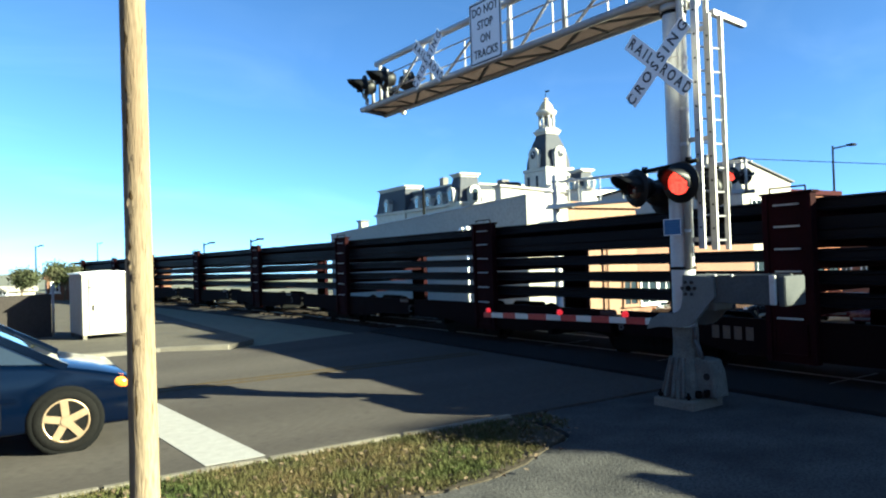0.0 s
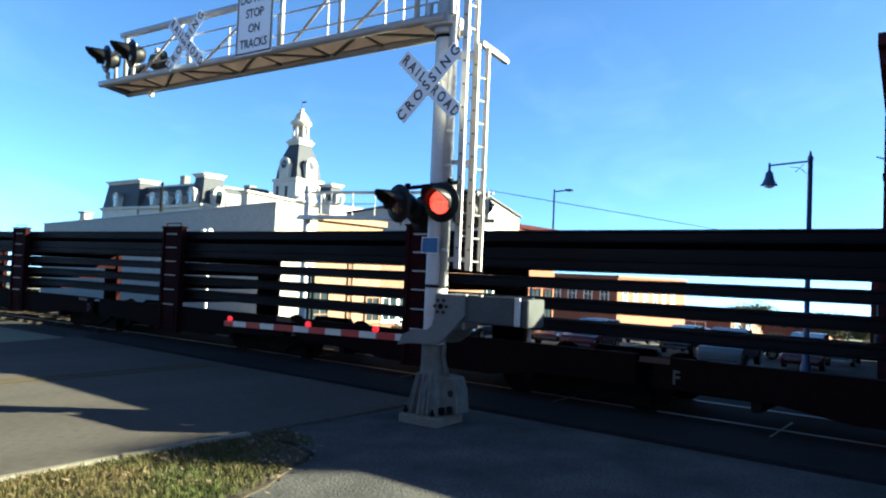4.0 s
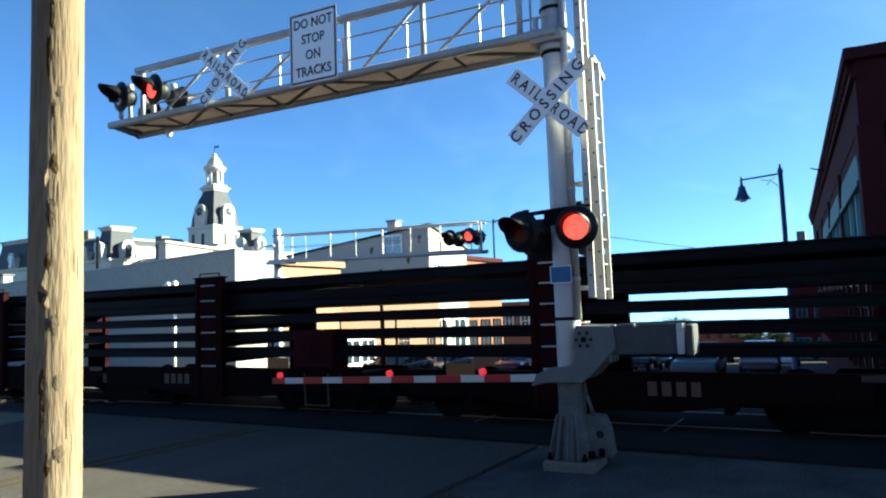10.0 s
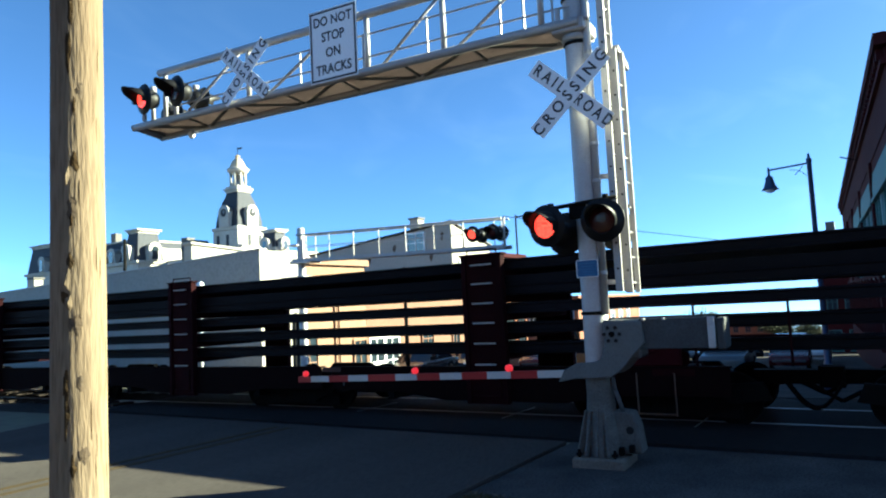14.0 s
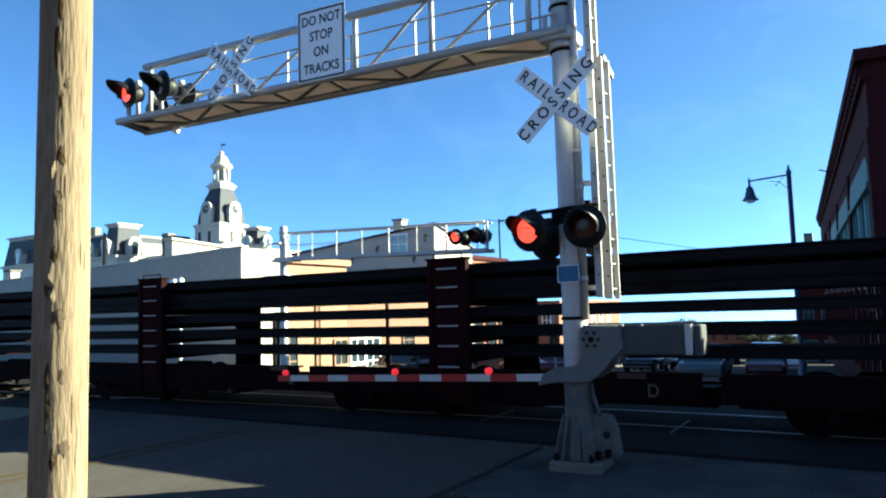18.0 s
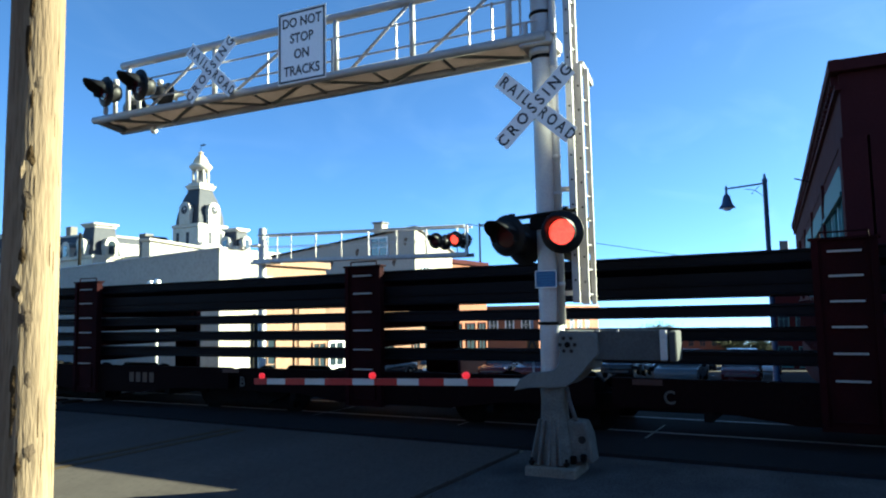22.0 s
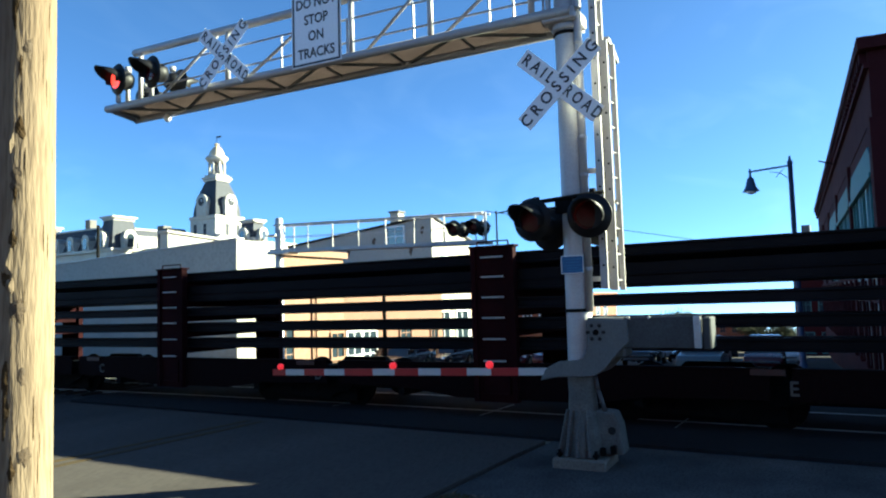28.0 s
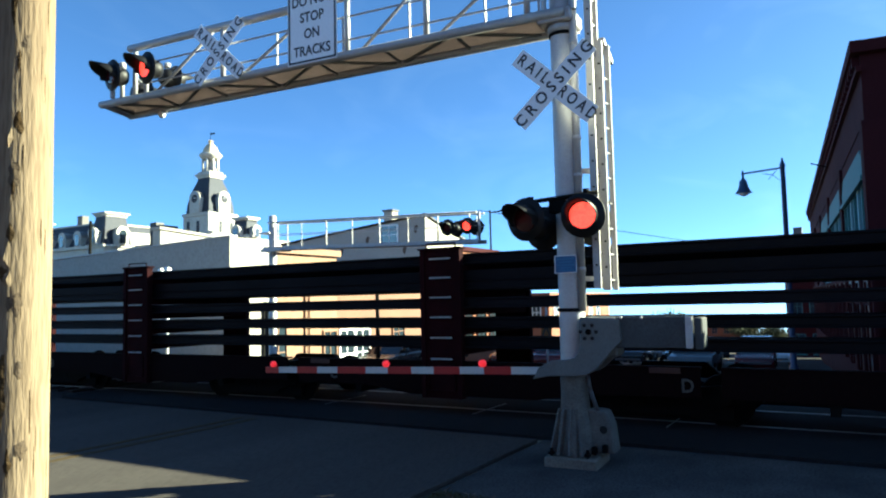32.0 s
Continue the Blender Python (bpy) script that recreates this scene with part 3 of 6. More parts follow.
sheet("centre_line", [(-60, 12.6), (8.4, 12.6), (8.4, 12.72), (-60, 12.72)], 0.006, 0.004, M["paint_yellow"], "worn yellow centre line on the road", "road marking")
# kerb between the road and the grass
kerb = thing("kerb", "pale concrete kerb edging between road and grass", "kerb", kind="structure")
for i in range(16):
    x0 = -18.5 + i * 1.5
    y0 = 7.44
    bm = box(B(), (0.75, 0, 0.0), (1.485, 0.11, 0.13))
    soften(bm, 0.02, 1)
    part("kerb_stone", bm, M["concrete"], kerb, at=pose(x0, y0, -0.035))

# grass strip with a ragged edge towards the lot
def strip_edge(x):
    """South edge of the strip at x."""
    return 5.56 + 0.07 * noise.noise((x * 1.9, 3.1, 0)) + 0.05 * noise.noise((x * 6.0, 7.7, 0)) + (0.3 * max(0.0, x - 3.6) ** 1.7 if x > 3.6 else 0)


rim = [(-30 if k == 0 else -6.0 + 0.12 * k, 0) for k in range(96)]
rim = [(x, strip_edge(x)) for x, _ in rim]
rim = [p for p in rim if p[1] < 7.3]
sheet("verge_soil", rim + [(rim[-1][0] + 0.1, 7.36), (-30, 7.36)], 0.008, 0.06, M["soil"], "dry soil of the grass strip", "soil")
rng = random.Random(4)
bl_v, bl_f = [], []
def in_strip(x, y):
    return strip_edge(x) + 0.05 < y < 7.34
while len(bl_f) < 52000:
    x, y = rng.uniform(-1.5, 5.9), rng.uniform(5.45, 7.35)
    if not in_strip(x, y):
        continue
    inside = min(1.0, (y - strip_edge(x)) / 0.35) * min(1.0, max(0.0, 5.9 - x) / 1.2)
    clump = 0.6 * noise.noise((x * 1.6, y * 1.6, 0)) + 0.4 * noise.noise((x * 5.0, y * 5.0, 2))
    if clump + 0.5 * inside < rng.uniform(-0.15, 0.75):
        continue
    a, hgt, w = rng.uniform(0, 6.28), rng.uniform(0.02, 0.06) * (0.6 + 0.6 * inside), rng.uniform(0.003, 0.007)
    lean = rng.uniform(0.1, 0.9) * hgt
    k = len(bl_v)
    cx, sx = math.cos(a), math.sin(a)
    bl_v += [(x - w * sx, y + w * cx, 0.005), (x + w * sx, y - w * cx, 0.005), (x + cx * lean, y + sx * lean, 0.008 + hgt)]
    bl_f.append((k, k + 1, k + 2))
d = bpy.data.meshes.new("grass")
d.from_pydata(bl_v, [], bl_f)
d.materials.append(M["grass"])
tagged(new("grass", d), "patchy green and brown autumn grass on the strip", "grass", kind="stuff")
lf_v, lf_f = [], []
while len(lf_f) < 900:
    x, y = rng.uniform(-4, 5.9), rng.uniform(5.3, 7.34)
    if y < strip_edge(x) - 0.3 * rng.random() ** 2:
        continue
    a, s = rng.uniform(0, 6.28), rng.uniform(0.015, 0.035)
    k = len(lf_v)
    for i in range(5):
        t = a + i * 1.257
        lf_v.append((x + s * math.cos(t) * (1 if i % 2 else 0.7), y + s * math.sin(t), 0.02 + rng.uniform(0, 0.04)))
    lf_f.append(tuple(range(k, k + 5)))
d = bpy.data.meshes.new("fallen_leaves")
d.from_pydata(lf_v, [], lf_f)
d.materials.append(M["dryleaf"])
tagged(new("fallen_leaves", d), "dry brown fallen leaves lying in the grass", "leaves", kind="stuff")


# ---- crossing signal with its cantilever, seen at the road ----
def flasher(parent, at, back=True):
    """A round flashing light: housing and disc, with hood and lens."""
    bm = B()
    lathe(bm, (0, 0, 0), [(0.03, -0.24), (0.12, -0.22), (0.155, -0.14), (0.16, -0.01), (0.25, -0.008), (0.255, 0.0), (0.25, 0.006), (0.165, 0.008), (0.16, 0.04), (0.155, 0.02)], 28)
    body = part("flasher", bm, M["black"], parent, "black round flashing-light unit", at)
    bm = B()
    n, rings = 18, []
    for r in (0.172, 0.165):
        for z in (0.005, 0.36):
            ring = []
            for i in range(n + 1):
                t = radians(-25 + 230 * i / n)
                cut = z if z < 0.01 else z * (0.35 + 0.65 * max(0, math.sin(t)) ** 0.7)
                ring.append(bm.verts.new((r * math.cos(t), r * math.sin(t), cut)))
            rings.append(ring)
    o0, o1, i0, i1 = rings
    for i in range(n):
        for q in ((o0[i], o0[i + 1], o1[i + 1], o1[i]), (i0[i], i1[i], i1[i + 1], i0[i + 1]), (o1[i], o1[i + 1], i1[i + 1], i1[i])):
            bm.faces.new(q).smooth = True
    bmesh.ops.recalc_face_normals(bm, faces=bm.faces)
    part("hood", bm, M["black"], body, "black visor hood")
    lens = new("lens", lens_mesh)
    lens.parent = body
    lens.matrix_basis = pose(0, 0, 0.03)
    return body, lens


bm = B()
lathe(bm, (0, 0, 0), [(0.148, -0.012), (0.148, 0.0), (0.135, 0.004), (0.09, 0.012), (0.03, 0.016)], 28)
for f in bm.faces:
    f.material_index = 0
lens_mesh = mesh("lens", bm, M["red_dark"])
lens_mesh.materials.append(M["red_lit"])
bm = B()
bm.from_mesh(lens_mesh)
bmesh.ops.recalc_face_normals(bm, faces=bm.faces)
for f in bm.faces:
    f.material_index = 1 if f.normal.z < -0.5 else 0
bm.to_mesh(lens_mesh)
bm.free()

sig = thing("crossing_signal", "grey cantilever railroad crossing signal with lowered gate", "crossing signal", pose(7.65, 6.57, 0, 0, 0, SKEW))
sig.scale = (0.98, 0.98, 0.98)
# local: y along the arm, x away from the approaching traffic
bm = B()
lathe(bm, (0, 0, 0), [(0.155, 0.5), (0.15, 1.0), (0.146, 5.0), (0.142, 7.6), (0.1, 7.65)], 24)
mast = part("mast", bm, M["alu"], sig, "silver-painted steel mast")
bm = B()
lathe(bm, (0, 0, 0), [(0.185, 0.46), (0.17, 0.62), (0.158, 0.8), (0.164, 0.98), (0.156, 1.0)], 24)
part("mast_sleeve", bm, M["footed"], mast, "dark cast sleeve round the foot of the mast")
for z in (1.74, 5.05, 5.62):
    bm = B()
    lathe(bm, (0, 0, z), [(0.158, 0), (0.165, 0.01), (0.165, 0.03), (0.158, 0.04)], 24)
    part("mast_band", bm, M["iron"], mast, "dark clamp band")
bm = B()
rod(bm, (-0.09, -0.155, 1.75), (-0.09, -0.155, 7.5), 0.046, seg=14)
pipe = part("conduit_pipe", bm, M["galv"], mast, "thin steel conduit up the mast")
for z in (2.2, 3.3, 3.75, 4.3, 4.9, 6.1, 7.0):
    bm = B()
    lathe(bm, (-0.09, -0.155, z), [(0.047, 0), (0.053, 0.005), (0.053, 0.05), (0.047, 0.055)], 14)
    part("pipe_coupling", bm, M["galv"], pipe)
bm = B()
n = 24
prof = [(0.25, 0.1), (0.245, 0.16), (0.215, 0.42), (0.19, 0.56), (0.165, 0.64)]
rings = []
for r, z in prof:
    rings.append([bm.verts.new(((r * (1 + (0.16 if i % 6 in (0, 1) and r > 0.2 else 0))) * math.cos(2 * math.pi * i / n), (r * (1 + (0.16 if i % 6 in (0, 1) and r > 0.2 else 0))) * math.sin(2 * math.pi * i / n), z)) for i in range(n)])
for a, b in zip(rings, rings[1:]):
    for i in range(n):
        bm.faces.new((a[i], a[(i + 1) % n], b[(i + 1) % n], b[i]))
bm.faces.new(rings[0][::-1])
bm.faces.new(rings[-1])
part("mast_base", bm, M["footed"], sig, "flared ribbed silver mast base")
bm = soften(box(B(), (-0.02, -0.01, 0.04), (0.62, 0.61, 0.14)), 0.02, 1)
part("footing", bm, M["concrete"], sig, "pale concrete footing block")
for sx, sy in ((-0.27, -0.2), (-0.27, 0.22), (0.24, -0.2), (0.24, 0.22)):
    bm = B()
    rod(bm, (sx, sy, 0.11), (sx, sy, 0.2), 0.018, seg=6)
    rod(bm, (sx, sy, 0.13), (sx, sy, 0.16), 0.035, seg=6)
    part("bolt", bm, M["iron"], sig)
bm = prism(B(), [(-0.16, 0.62), (-0.37, 0.6), (-0.43, 0.45), (-0.47, 0.14), (-0.2, 0.12)], -0.08, 0.2, "x")
boxy = part("junction_box", soften(bm, 0.025, 2), M["footed"], sig, "grey cast junction box at the mast foot")
bm = B()
rod(bm, (-0.085, -0.34, 0.4), (-0.07, -0.34, 0.4), 0.045, seg=12)
part("knockout", bm, M["black"], boxy, "dark round opening")
for gy, z in ((-0.24, 0.17), (-0.36, 0.2)):
    part("foot_bolt", soften(box(B(), (-0.12, gy, z), (0.07, 0.06, 0.09)), 0.01, 1), M["iron"], boxy)
for a in (205, 180, 155, 128):
    q = radians(a)
    rib = B()
    bar(rib, (0.3 * math.cos(q), 0.3 * math.sin(q), 0.12), (0.175 * math.cos(q), 0.175 * math.sin(q), 0.62), 0.035, 0.07, (math.cos(q), math.sin(q), 0))
    part("base_rib", soften(rib, 0.008, 1), M["footed"], sig)
bm = B()
pts = [(-0.05, -0.17, 1.0), (-0.07, -0.2, 0.85), (-0.04, -0.27, 0.6), (0.02, -0.3, 0.5)]
for a, b in zip(pts, pts[1:]):
    rod(bm, a, b, 0.025, seg=8)
part("conduit", bm, M["plastic"], sig, "black cable conduit")

# the arm
ARM, FRONT, BACK = 7.95, -0.2, 0.38
def deck(gy, back=False):
    """Height of the deck's chords at gy along the arm."""
    return 5.27 - 0.01 * gy / ARM if back else 5.29 + 0.03 * gy / ARM


for n, gx in (("front_chord", FRONT), ("back_chord", BACK)):
    bm = B()
    rod(bm, (gx, -0.1, deck(0, gx > 0)), (gx, ARM, deck(ARM, gx > 0)), 0.06, seg=16)
    part(n, bm, M["galv"], sig, "round steel tube")
bm = B()
rod(bm, (FRONT, -0.1, 6.12), (FRONT, 7.28, 6.165), 0.06, seg=16)
part("top_chord", bm, M["galv"], sig, "round steel tube")
for z in (5.5, 5.83):
    bm = B()
    rod(bm, (FRONT, 0.0, z), (FRONT, 7.0, z + 0.03), 0.014, seg=6)
    part("rail", bm, M["galv"], sig)
for gy in (0.37, 1.75, 2.98, 5.24, 7.14):
    bm = B()
    rod(bm, (FRONT, gy, deck(gy)), (FRONT, gy, 6.14), 0.04, seg=12)
    part("upright", bm, M["alu"], sig, "pale painted tube")
for gy in (0.22, 0.6, 0.92, 2.0, 3.05, 4.2):
    bm = B()
    rod(bm, (FRONT, gy, deck(gy)), (FRONT, gy, 5.86), 0.015, seg=6)
    part("baluster", bm, M["galv"], sig)
for a, b in ((1.6, 0.37), (2.78, 1.75), (4.9, 3.4), (6.7, 5.4)):
    bm = B()
    rod(bm, (FRONT, a, deck(a)), (FRONT, b, 6.13), 0.024, seg=8)
    part("diagonal", bm, M["galv"], sig)
bm = B()
v = [bm.verts.new(p) for p in ((FRONT + 0.05, 0.05, deck(0) + 0.02), (BACK - 0.05, 0.05, deck(0, True) + 0.02), (BACK - 0.05, ARM - 0.1, deck(ARM, True) + 0.02), (FRONT + 0.05, ARM - 0.1, deck(ARM) + 0.02))]
bm.faces.new(v)
bmesh.ops.solidify(bm, geom=bm.faces[:], thickness=0.012)
part("walkway_grate", bm, M["grate"], sig, "expanded-steel walkway floor, tan with rust")
for i in range(7):
    a, b = 0.3 + i * 1.07, 0.3 + (i + 1) * 1.07
    # darker than the galvanised arm: the shadow below the deck is in the colour
    bm = bar(B(), (FRONT if i % 2 else BACK, a, deck(a, i % 2 == 0) - 0.01), (BACK if i % 2 else FRONT, b, deck(b, i % 2) - 0.01), 0.045, 0.03)
    part("brace", bm, M["cast"], sig, "diagonal brace under the deck, darkened to read as shade")
    bm = bar(B(), (FRONT, b, deck(b) - 0.005), (BACK, b, deck(b, True) - 0.005), 0.03, 0.03)
    part("cross_tie", bm, M["cast"], sig)
part("end_plate", bar(B(), (FRONT, ARM - 0.05, deck(ARM)), (BACK, ARM - 0.05, deck(ARM, True)), 0.05, 0.1), M["galv"], sig)
for z, tall in ((5.27, 0.16), (6.12, 0.12)):
    part("arm_bracket", soften(box(B(), (0.04, 0.04, z), (0.5, 0.42, tall)), 0.02, 1), M["galv"], sig)
    bm = B()
    lathe(bm, (0, 0, z - 0.17), [(0.15, 0), (0.172, 0.01), (0.172, 0.08), (0.15, 0.09)], 24)
    part("arm_collar", bm, M["galv"], sig, "clamp collar round the mast")
for gy, z in ((-0.2, 5.4), (0.17, 5.42)):
    part("clamp_lug", soften(box(B(), (-0.17, gy, z), (0.08, 0.05, 0.2)), 0.01, 1), M["alu"], sig, "bright clamp lug")

# flashing lights: two at the tip, two on the mast, and those turned the other way
OUT = Matrix.Rotation(radians(-90), 4, "Z") @ Matrix.Rotation(radians(90), 4, "X")
def aim(x, y, z, turn=0, dip=0):
    return Matrix.Translation((x, y, z)) @ Matrix.Rotation(radians(turn), 4, "Z") @ OUT @ Matrix.Rotation(radians(dip), 4, "X")
LENSES = []
for gy, gx, z, turn, stem in ((7.37, -0.45, 5.67, -12, 7.42), (6.62, -0.42, 5.675, -12, 6.86)):
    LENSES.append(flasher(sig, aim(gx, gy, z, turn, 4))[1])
    bm = B()
    rod(bm, (gx + 0.22, gy, z + 0.02), (FRONT - 0.02, stem, z + 0.03), 0.03)
    rod(bm, (FRONT - 0.02, stem, deck(stem)), (FRONT - 0.02, stem, z + 0.2), 0.036, seg=12)
    rod(bm, (FRONT - 0.02, stem, z + 0.18), (FRONT - 0.02, stem, z + 0.28), 0.06, 0.05, seg=12)
    part("light_bracket", bm, M["alu"], sig, "pale pipe stand of the light")
part("terminal_block", soften(box(B(), (-0.3, 7.55, 5.42), (0.07, 0.06, 0.14)), 0.012, 1), M["alu"], sig, "small white terminal block")
for gy, z in ((6.95, 5.76), (7.62, 5.6)):
    flasher(sig, aim(0.42, gy, z, 170, 4))
    bm = B()
    rod(bm, (BACK, gy + 0.1, deck(gy, True)), (BACK, gy + 0.1, z + 0.26), 0.034, seg=10)
    rod(bm, (BACK, gy + 0.1, z + 0.22), (BACK, gy + 0.1, z + 0.3), 0.055, seg=10)
    part("light_bracket", bm, M["alu"], sig, "pale pipe stand of the light")
bm = B()
lathe(bm, (BACK - 0.03, 7.14, 5.2), [(0.03, 0.04), (0.06, 0.0), (0.06, -0.04), (0.035, -0.08)][::-1], 14)
part("under_lamp", bm, M["white_lamp"], sig, "small white lamp under the arm")
for gy, turn in ((0.41, -14), (-0.27, 4)):
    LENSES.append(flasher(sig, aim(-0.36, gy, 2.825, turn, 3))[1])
flasher(sig, aim(0.08, 0.33, 2.735, 170, 3))
flasher(sig, aim(0.4, -0.2, 2.78, 190, 3))
bm = B()
rod(bm, (-0.18, 0.42, 3.05), (-0.18, -0.4, 3.1), 0.027, seg=10)
rod(bm, (0.16, 0.42, 3.0), (0.16, -0.46, 3.02), 0.025)
for gy, dz in ((0.41, 0.0), (-0.27, 0.04)):
    rod(bm, (-0.18, gy, 3.05 + dz), (-0.2, gy, 2.85), 0.024)
    rod(bm, (-0.18, gy, 3.03 + dz), (-0.18, gy, 3.11 + dz), 0.04, seg=10)
for gy in (0.33, -0.2):
    rod(bm, (0.16, gy, 3.0), (0.2, gy, 2.78), 0.022)
box(bm, (-0.13, 0.08, 2.98), (0.12, 0.2, 0.16))
box(bm, (0.1, 0, 3.0), (0.16, 0.2, 0.1))
part("cross_arm", bm, M["iron"], sig, "dark cross-arm carrying the lights")

# crossbucks
def crossbuck(at, size=1.0):
    base = None
    for spin, text in ((-43, None), (43, "CROSSING")):
        bm = soften(box(B(), (0, 0, 0), (1.24 * size, 0.225 * size, 0.006)), 0.002, 1)
        lift = 0.012 if text else 0.0
        blade = part("crossbuck_blade", bm, M["sheet"], sig, "white crossbuck blade with black lettering", at @ pose(0, 0, lift, 0, 0, spin))
        for word, dx in ((text, 0),) if text else (("RAIL", -0.345 * size), ("ROAD", 0.375 * size)):
            part("lettering", words(" ".join(word), 0.2 * size, M["letter"], 0.002, 0.94 if text else (0.84 if word == "RAIL" else 0.76)), None, blade, at=pose(dx, 0, 0.006))
crossbuck(aim(-0.35, 0.018, 4.37, 0), 0.97)
crossbuck(aim(-0.28, 5.25, 5.735, 0), 0.97)
for z in (4.28, 4.46):
    bm = B()
    lathe(bm, (0, 0, z), [(0.15, 0), (0.158, 0.004), (0.158, 0.026), (0.15, 0.03)], 20)
    box(bm, (-0.25, 0.0, z + 0.015), (0.18, 0.04, 0.02))
    part("crossbuck_strap", bm, M["galv"], sig, "steel strap clamping the crossbuck to the mast")

# square sign on the arm
plate = part("warning_sign", soften(box(B(), (0, 0, 0), (0.85, 1.09, 0.006)), 0.003, 1), M["sheet"], sig, "white DO NOT STOP ON TRACKS sign", aim(-0.27, 3.525, 5.815))
bm = B()
for cx, cy, w, h in ((0, 0.51, 0.82, 0.03), (0, -0.51, 0.82, 0.03), (-0.393, 0, 0.03, 1.05), (0.393, 0, 0.03, 1.05)):
    box(bm, (cx, cy, 0.004), (w, h, 0.004))
part("border", bm, M["letter"], plate, "thin black border")
for text, dy in (("DO NOT", 0.36), ("STOP", 0.12), ("ON", -0.12), ("TRACKS", -0.365)):
    part("lettering", words(text, 0.2, M["letter"], 0.002, 0.86), None, plate, at=pose(0, dy, 0.005))
bm = B()
for dy in (-0.25, 0.25):
    bar(bm, (-0.2, 3.56 + dy, 5.3), (-0.2, 3.56 + dy, 6.3), 0.05, 0.03, (1, 0, 0))
part("sign_bracket", bm, M["galv"], sig)

# blue notice with unreadable print
plate = part("blue_notice", soften(box(B(), (0, 0, 0), (0.27, 0.21, 0.005)), 0.002, 1), M["blue"], sig, "small blue notice with white print", aim(-0.19, 0.0, 2.29))
for cy, w in ((0.06, 0.2), (0.025, 0.16), (-0.01, 0.21), (-0.04, 0.14), (-0.07, 0.18)):
    part("print_bar", box(B(), (0, cy, 0.004), (w, 0.012, 0.003)), M["print_blue"], plate)
for cx, cy, w, h in ((0, 0.1, 0.26, 0.008), (0, -0.1, 0.26, 0.008), (-0.128, 0, 0.008, 0.19), (0.128, 0, 0.008, 0.19)):
    part("border", box(B(), (cx, cy, 0.003), (w, h, 0.003)), M["sheet"], plate, "pale border line")

# ladders
def ladder(a, b, z0, z1, name):
    """Two flat side rails at a and b with round rungs and the bolts that hold them."""
    lad = part(name, bar(B(), (*a, z0), (*a, z1), 0.035, 0.085, (0, 1, 0)), M["galv"], sig, "galvanised ladder")
    part("ladder_rail", bar(B(), (*b, z0), (*b, z1), 0.03, 0.06, (0, 1, 0)), M["galv"], lad)
    for i in range(int((z1 - z0) / 0.305)):
        z = z0 + 0.12 + 0.305 * i
        bm = B()
        rod(bm, (*a, z), (*b, z), 0.013, seg=6)
        part("rung", bm, M["galv"], lad)
        bm = B()
        rod(bm, (a[0] - 0.028, a[1], z + 0.15), (a[0] - 0.015, a[1], z + 0.15), 0.014, seg=6)
        part("bolt", bm, M["iron"], lad)


ladder((-0.04, -0.33), (0.16, -0.36), 2.0, 7.6, "upper_ladder")
ladder((0.12, -0.405), (0.32, -0.455), 1.98, 4.97, "lower_ladder")
for z in (2.12, 3.4, 4.8, 6.2):
    part("ladder_bracket", bar(B(), (0.02, -0.12, z), (0.14, -0.42, z), 0.04, 0.06), M["galv"], sig)
part("step_bracket", bar(B(), (0.2, -0.42, 5.0), (1.05, -0.335, 5.0), 0.07, 0.07), M["galv"], sig, "steel angle standing out from the ladder top")

# gate mechanism and arm
NECK = [(-0.165, 1.68), (-0.6, 1.65), (-0.62, 1.41), (-0.52, 1.31), (-0.36, 1.13), (-0.3, 1.075), (-0.23, 1.035), (-0.14, 1.015), (0.23, 1.005), (0.42, 0.965), (0.35, 1.1), (0.19, 1.185), (-0.03, 1.2), (-0.08, 1.22), (-0.125, 1.27), (-0.155, 1.38)]
bm = B()
prism(bm, NECK, -0.26, -0.22, "x")
neck = part("gate_bracket", soften(bm, 0.008, 1), M["cast"], sig, "grey cast gate-arm bracket")
bm = B()
prism(bm, NECK, 0.22, 0.26, "x")
part("gate_bracket", bm, M["cast"], sig, "grey cast gate-arm bracket")
for i in range(6):
    t = radians(60 * i)
    bm = B()
    rod(bm, (-0.275, -0.256 + 0.088 * math.cos(t), 1.513 + 0.085 * math.sin(t)), (-0.255, -0.256 + 0.088 * math.cos(t), 1.513 + 0.085 * math.sin(t)), 0.022, seg=8)
    part("bolt_hole", bm, M["black"], neck)
bm = B()
rod(bm, (-0.28, -0.256, 1.513), (-0.25, -0.256, 1.513), 0.034, seg=12)
part("pivot_bolt", bm, M["iron"], neck)
bm = soften(box(B(), (0.02, -0.34, 1.45), (0.38, 0.42, 0.44)), 0.02, 1)
part("gate_motor_case", bm, M["cast"], sig, "grey gate motor case")
for gx in (-0.2, 0.2):
    bm = soften(box(B(), (gx, -0.94, 1.505), (0.05, 0.78, 0.34)), 0.01, 1)
    part("counterweight_arm", bm, M["weight"], sig)
part("counterweight_rib", soften(box(B(), (-0.235, -1.335, 1.505), (0.04, 0.075, 0.34)), 0.01, 1), M["alu"], sig, "pale steel rib of the counterweight")
part("counterweight", soften(box(B(), (0.0, -1.425, 1.49), (0.44, 0.09, 0.34)), 0.015, 1), M["weight"], sig, "dull cast counterweight plate")
for gy in (-0.62, -0.84):
    bm = B()
    rod(bm, (-0.26, gy, 1.67), (-0.22, gy, 1.67), 0.016, seg=6)
    part("bolt", bm, M["alu"], sig)
A0, A1 = Vector((0.3, 0.45, 1.01)), Vector((1.1, 5.52, 0.83))
way = (A1 - A0).normalized()
arm = part("gate_arm", bar(B(), A0, A1, 0.03, 0.092), M["gate_white"], sig, "red and white striped gate arm")
